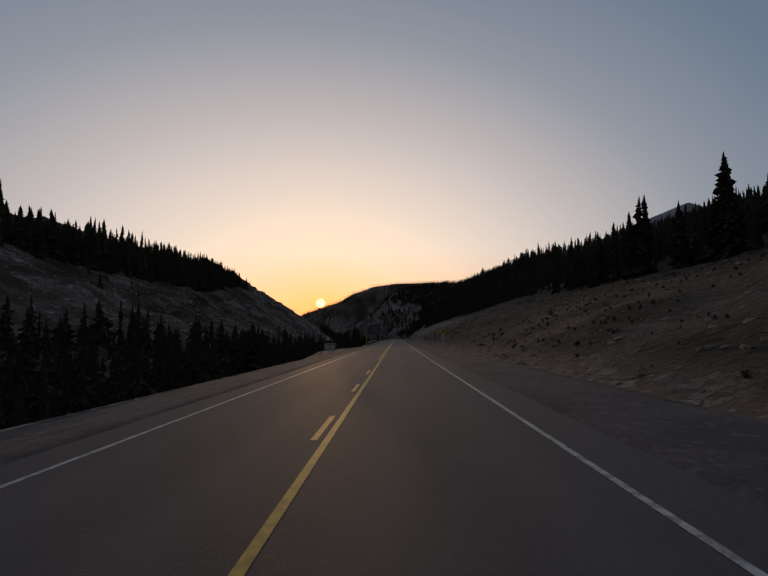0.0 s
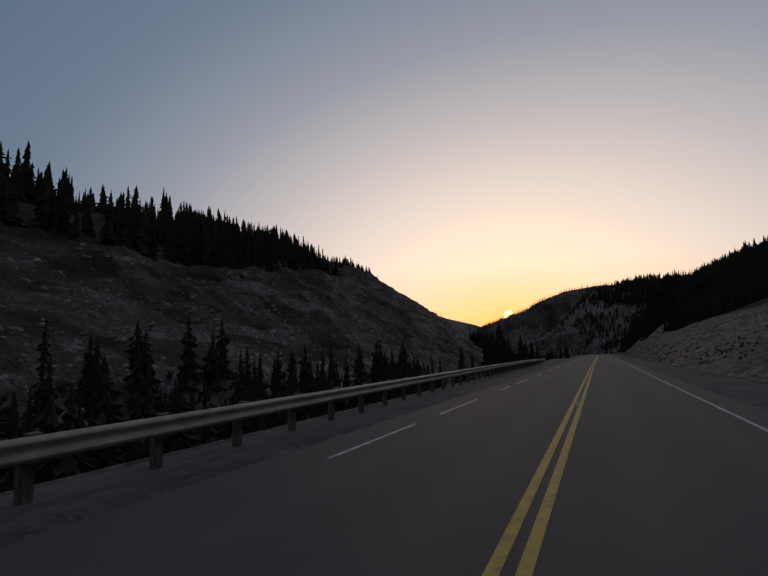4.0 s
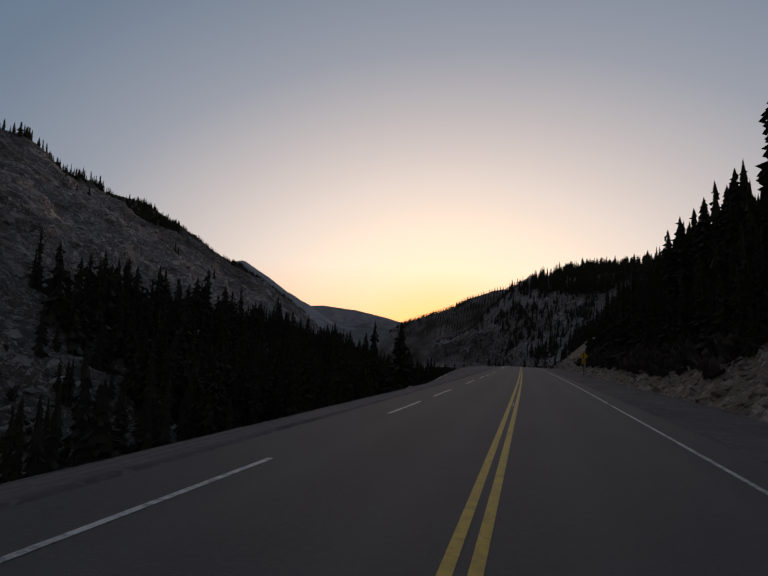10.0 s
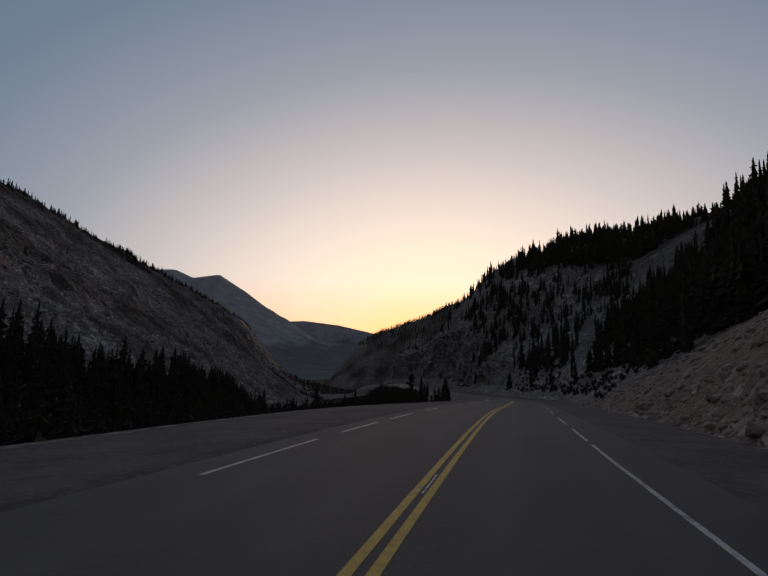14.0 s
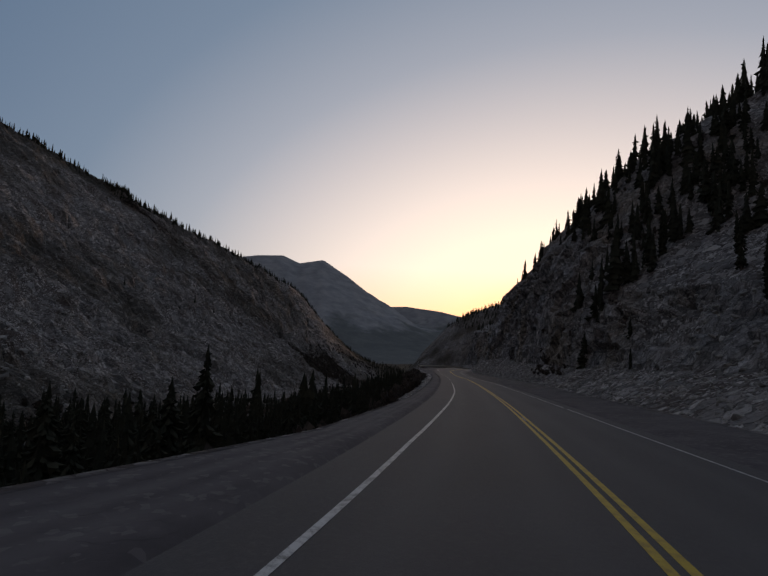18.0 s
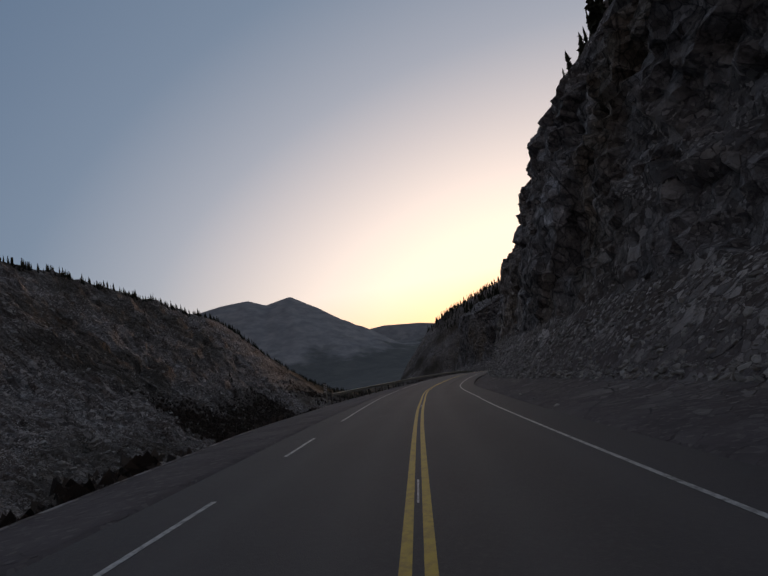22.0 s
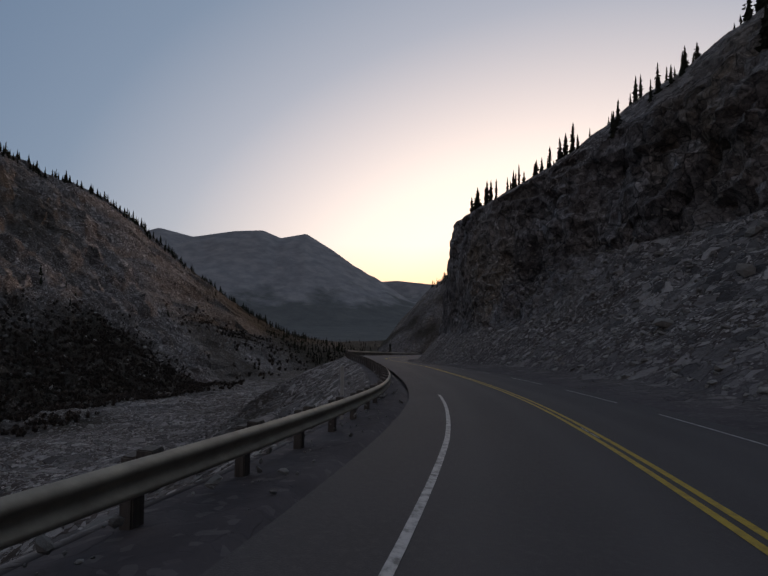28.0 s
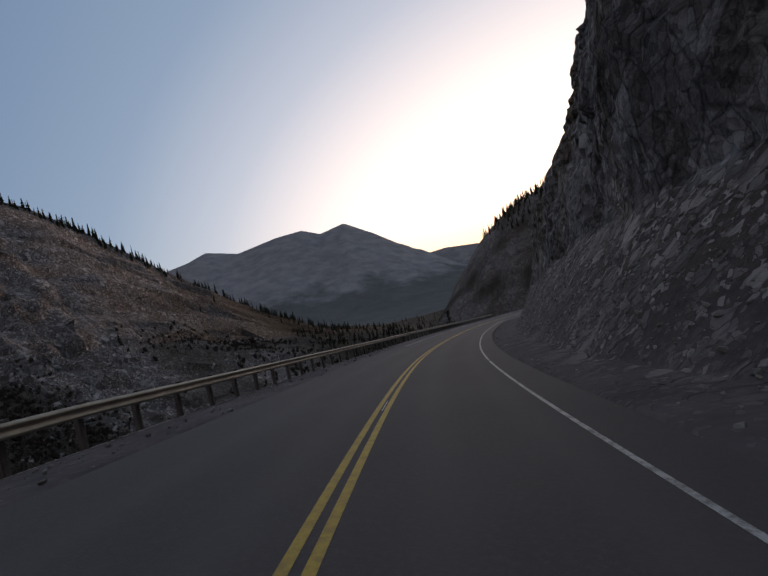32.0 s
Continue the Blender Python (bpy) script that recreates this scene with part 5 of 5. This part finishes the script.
# weather mast with its instruments, and the barrier block at its foot
mast = stand("weather_mast", 73.5, -9.8, "thin dark weather mast with sensors at the top", "mast", 0.0, at_road(73.5, -9.8, -0.1))
part("pole", rod(0.06, 0.045, (0, 0, 0), (0, 0, 6.6), 10), DARK_STEEL, mast)
part("arm", rod(0.03, 0.03, (-0.1, 0, 6.2), (0.65, 0, 6.35), 8), DARK_STEEL, mast)
part("arm", rod(0.025, 0.025, (0, 0, 5.5), (0.5, 0, 5.65), 8), DARK_STEEL, mast)
head = bmesh.new()
bmesh.ops.create_uvsphere(head, u_segments=10, v_segments=6, radius=0.13, matrix=Matrix.Translation((0.05, 0, 6.35)))
part("camera_head", head, DARK_STEEL, mast)
part("anemometer", rod(0.05, 0.02, (0.42, 0, 6.35), (0.42, 0, 7.1), 8), DARK_STEEL, mast)
cup = bmesh.new()
for k in range(3):
    a = k * 2.094
    bmesh.ops.create_uvsphere(cup, u_segments=8, v_segments=5, radius=0.07, matrix=Matrix.Translation((0.42 + 0.14 * math.cos(a), 0.14 * math.sin(a), 7.1)))
part("cups", cup, DARK_STEEL, mast)
part("solar_panel", box(0.08, 0.55, 0.8, (0, 0, 0), 0.01, Matrix.Translation((-0.35, 0, 4.9)) @ Matrix.Rotation(0.35, 4, "Y")), PLATE_GREY, mast, "grey tilted solar panel")
part("cabinet", box(0.4, 0.3, 0.55, (-0.3, 0, 1.75), 0.02), PALE_PAINT, mast, "pale instrument cabinet")

block = stand("sand_box", 75.0, -10.0, "pale grit box with dark edge frames beside the road", "grit box", 0.0, at_road(75.0, -10.0, -0.1))
part("body", box(1.75, 1.25, 0.75, (0, 0, 0.40), 0.03), PALE_PAINT, block, "pale painted plywood body")
part("lid", box(1.85, 1.35, 0.09, (0, 0, 0.83), 0.02), TIMBER, block, "dark timber lid")
for x, y in ((-0.88, -0.64), (0.88, -0.64), (-0.88, 0.64), (0.88, 0.64), (0.88, 0.0)):
    part("batten", box(0.1, 0.1, 0.76, (x, y, 0.40), 0.01), TIMBER, block)
part("skid", box(1.8, 0.12, 0.08, (0, -0.55, 0.0), 0.01), TIMBER, block)
part("skid", box(1.8, 0.12, 0.08, (0, 0.55, 0.0), 0.01), TIMBER, block)
lump = bmesh.new()
for k in range(5):
    bmesh.ops.create_icosphere(lump, subdivisions=1, radius=0.16, matrix=Matrix.Translation((-0.6 + 0.3 * k, 0.1 * (-1) ** k, 0.9)) @ Matrix.Diagonal((1.3, 1, 0.45, 1)))
part("sandbag", lump, PALE_PAINT, block, "pale lumps of sand on the lid")

for s, o, lab in ((262.0, 7.6, "thin timber delineator stake on the shoulder"), (418.0, 7.4, "thin pale delineator stake on the shoulder"), (702.5, -5.75, "thin pale marker stake behind the guard rail")):
    stake = stand("delineator", s, o, lab, "marker post")
    part("stake", box(0.09, 0.03, 1.3, (0, 0, 0.45), 0.008), PALE_PAINT if "pale" in lab else TIMBER, stake)


# ---------- far mountains ----------
def massif(name, label, centre, long, wide, turn, height, base, seed, crest, material, cells_u=220, cells_v=90, relief=0.07):
    """A far mountain: a ridge whose crest is given along its length as (place, share of the height)."""
    u, v = np.meshgrid(np.linspace(-1, 1, cells_u), np.linspace(-1, 1, cells_v), indexing="ij")
    top = np.interp(u, [c[0] for c in crest], [c[1] for c in crest])
    x, y = u * long, v * wide
    p = np.stack([x, y, 0 * x], -1)
    ridge = fbm(p + 900, 420.0, 6, seed, 0.5)
    spur = 1 - np.abs(fbm(p * (1, 0.35, 1) + 500, 300.0, 5, seed + 9, 0.5)) * 2
    flank = np.clip(1 - np.abs(v), 0, 1)
    z = height * top * flank ** 1.15 + (ridge + spur * flank) * relief * height * np.clip(flank * 4, 0, 1) * np.clip(np.abs(v) * 6, 0.06, 1)
    c, s = math.cos(turn), math.sin(turn)
    q = np.stack([centre[0] + x * c - y * s, centre[1] + x * s + y * c, base + z], -1)
    return tagged(new(name, grid_mesh(name, q, material)), label, "mountain", kind="structure")


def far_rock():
    """Bare rock above a ragged tree line, its colour paled and blued for haze; dark forest below it."""
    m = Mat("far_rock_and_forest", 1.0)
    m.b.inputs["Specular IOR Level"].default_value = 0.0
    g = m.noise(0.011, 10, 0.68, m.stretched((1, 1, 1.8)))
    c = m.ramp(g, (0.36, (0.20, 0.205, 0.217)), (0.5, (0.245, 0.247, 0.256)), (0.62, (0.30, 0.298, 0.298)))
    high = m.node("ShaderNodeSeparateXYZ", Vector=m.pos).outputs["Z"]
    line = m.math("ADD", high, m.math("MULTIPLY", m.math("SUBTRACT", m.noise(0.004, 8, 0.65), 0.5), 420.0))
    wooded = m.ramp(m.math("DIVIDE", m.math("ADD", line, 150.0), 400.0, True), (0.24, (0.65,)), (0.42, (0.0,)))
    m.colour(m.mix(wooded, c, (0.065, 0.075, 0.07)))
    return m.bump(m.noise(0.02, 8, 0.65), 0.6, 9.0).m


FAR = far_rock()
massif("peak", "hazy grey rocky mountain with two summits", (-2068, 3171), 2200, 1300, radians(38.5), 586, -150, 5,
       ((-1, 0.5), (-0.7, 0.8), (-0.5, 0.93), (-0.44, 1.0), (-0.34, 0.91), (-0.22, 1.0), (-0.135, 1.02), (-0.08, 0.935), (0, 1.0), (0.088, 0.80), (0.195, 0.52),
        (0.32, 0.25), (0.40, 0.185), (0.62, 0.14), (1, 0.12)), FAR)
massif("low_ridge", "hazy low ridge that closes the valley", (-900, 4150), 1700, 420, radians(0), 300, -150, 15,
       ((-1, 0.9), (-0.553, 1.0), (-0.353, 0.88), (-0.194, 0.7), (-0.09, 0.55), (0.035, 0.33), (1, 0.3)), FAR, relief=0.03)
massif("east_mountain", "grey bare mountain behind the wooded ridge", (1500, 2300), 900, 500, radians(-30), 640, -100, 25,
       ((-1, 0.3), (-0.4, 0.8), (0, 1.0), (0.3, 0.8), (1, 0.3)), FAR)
hill_x = np.array([-345, -330, -318, -300, -275, -246, -208, -146, -110, -60, 0, 300, 700])
hill_z = np.array([-140, -112, -86, -58, -32, -10, 4, 25, 46, 64, 72, 76, 70])
hu, hv = np.meshgrid(np.linspace(-345, 700, 200), np.linspace(-1, 1, 60), indexing="ij")
hp = np.stack([hu, 1175 + hv * 125, hv * 0], -1)
hp[..., 2] = -140 + (np.interp(hu, hill_x, hill_z) + 140) * (1 - np.abs(hv) ** 1.6) + fbm(hp, 45.0, 5, 61) * 7 * np.clip(3 - 3 * np.abs(hv), 0, 1) * np.clip(np.abs(hv) * 5, 0.15, 1)
hill_mesh = grid_mesh("far_hill", hp, GROUND)
hill_cover = hill_mesh.color_attributes.new("cover", "FLOAT_COLOR", "POINT")
hill_share = np.stack([np.full(hu.shape, 0.9), np.clip(fbm(hp, 30.0, 4, 62) * 2 + 0.35, 0, 0.9), np.full(hu.shape, 0.5), np.zeros(hu.shape)], -1)
hill_cover.data.foreach_set("color", hill_share.reshape(-1).astype(np.float32))
tagged(new("far_hill", hill_mesh), "rocky wooded hill beyond the last bend", "hill", kind="structure")
far_wood = Heap(wood.kinds)
for k in range(5200):
    i, j = rnd.randrange(8, 199), rnd.randrange(12, 34)
    if hp[i, j, 2] > -30:
        far_wood.add(hp[i, j], rnd.uniform(4, 9), rnd)
far_wood.build("far_forest", "dark spruces on the hill beyond the last bend", "forest", NEEDLES, BARK)
plain_u, plain_v = np.meshgrid(np.linspace(-4900, 4900, 50), np.linspace(-4900, 4900, 50), indexing="ij")
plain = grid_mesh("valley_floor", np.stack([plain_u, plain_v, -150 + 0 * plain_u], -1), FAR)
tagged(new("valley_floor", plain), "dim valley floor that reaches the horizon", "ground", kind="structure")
GLOW = bpy.data.materials.new("sun_light")
GLOW.use_nodes = True
GLOW.node_tree.nodes.clear()
emit, out = GLOW.node_tree.nodes.new("ShaderNodeEmission"), GLOW.node_tree.nodes.new("ShaderNodeOutputMaterial")
emit.inputs["Color"].default_value, emit.inputs["Strength"].default_value = (1.0, 0.62, 0.2, 1), 5.0
GLOW.node_tree.links.new(emit.outputs[0], out.inputs[0])
bm = bmesh.new()
bmesh.ops.create_uvsphere(bm, u_segments=32, v_segments=16, radius=44, matrix=Matrix.Translation(TO_SUN * 4700))
disc = bpy.data.meshes.new("sun_disc")
bm.to_mesh(disc)
bm.free()
disc.materials.append(GLOW)
tagged(new("sun_disc", disc), "glowing orange disc of the setting sun", "sun", kind="structure").visible_shadow = False
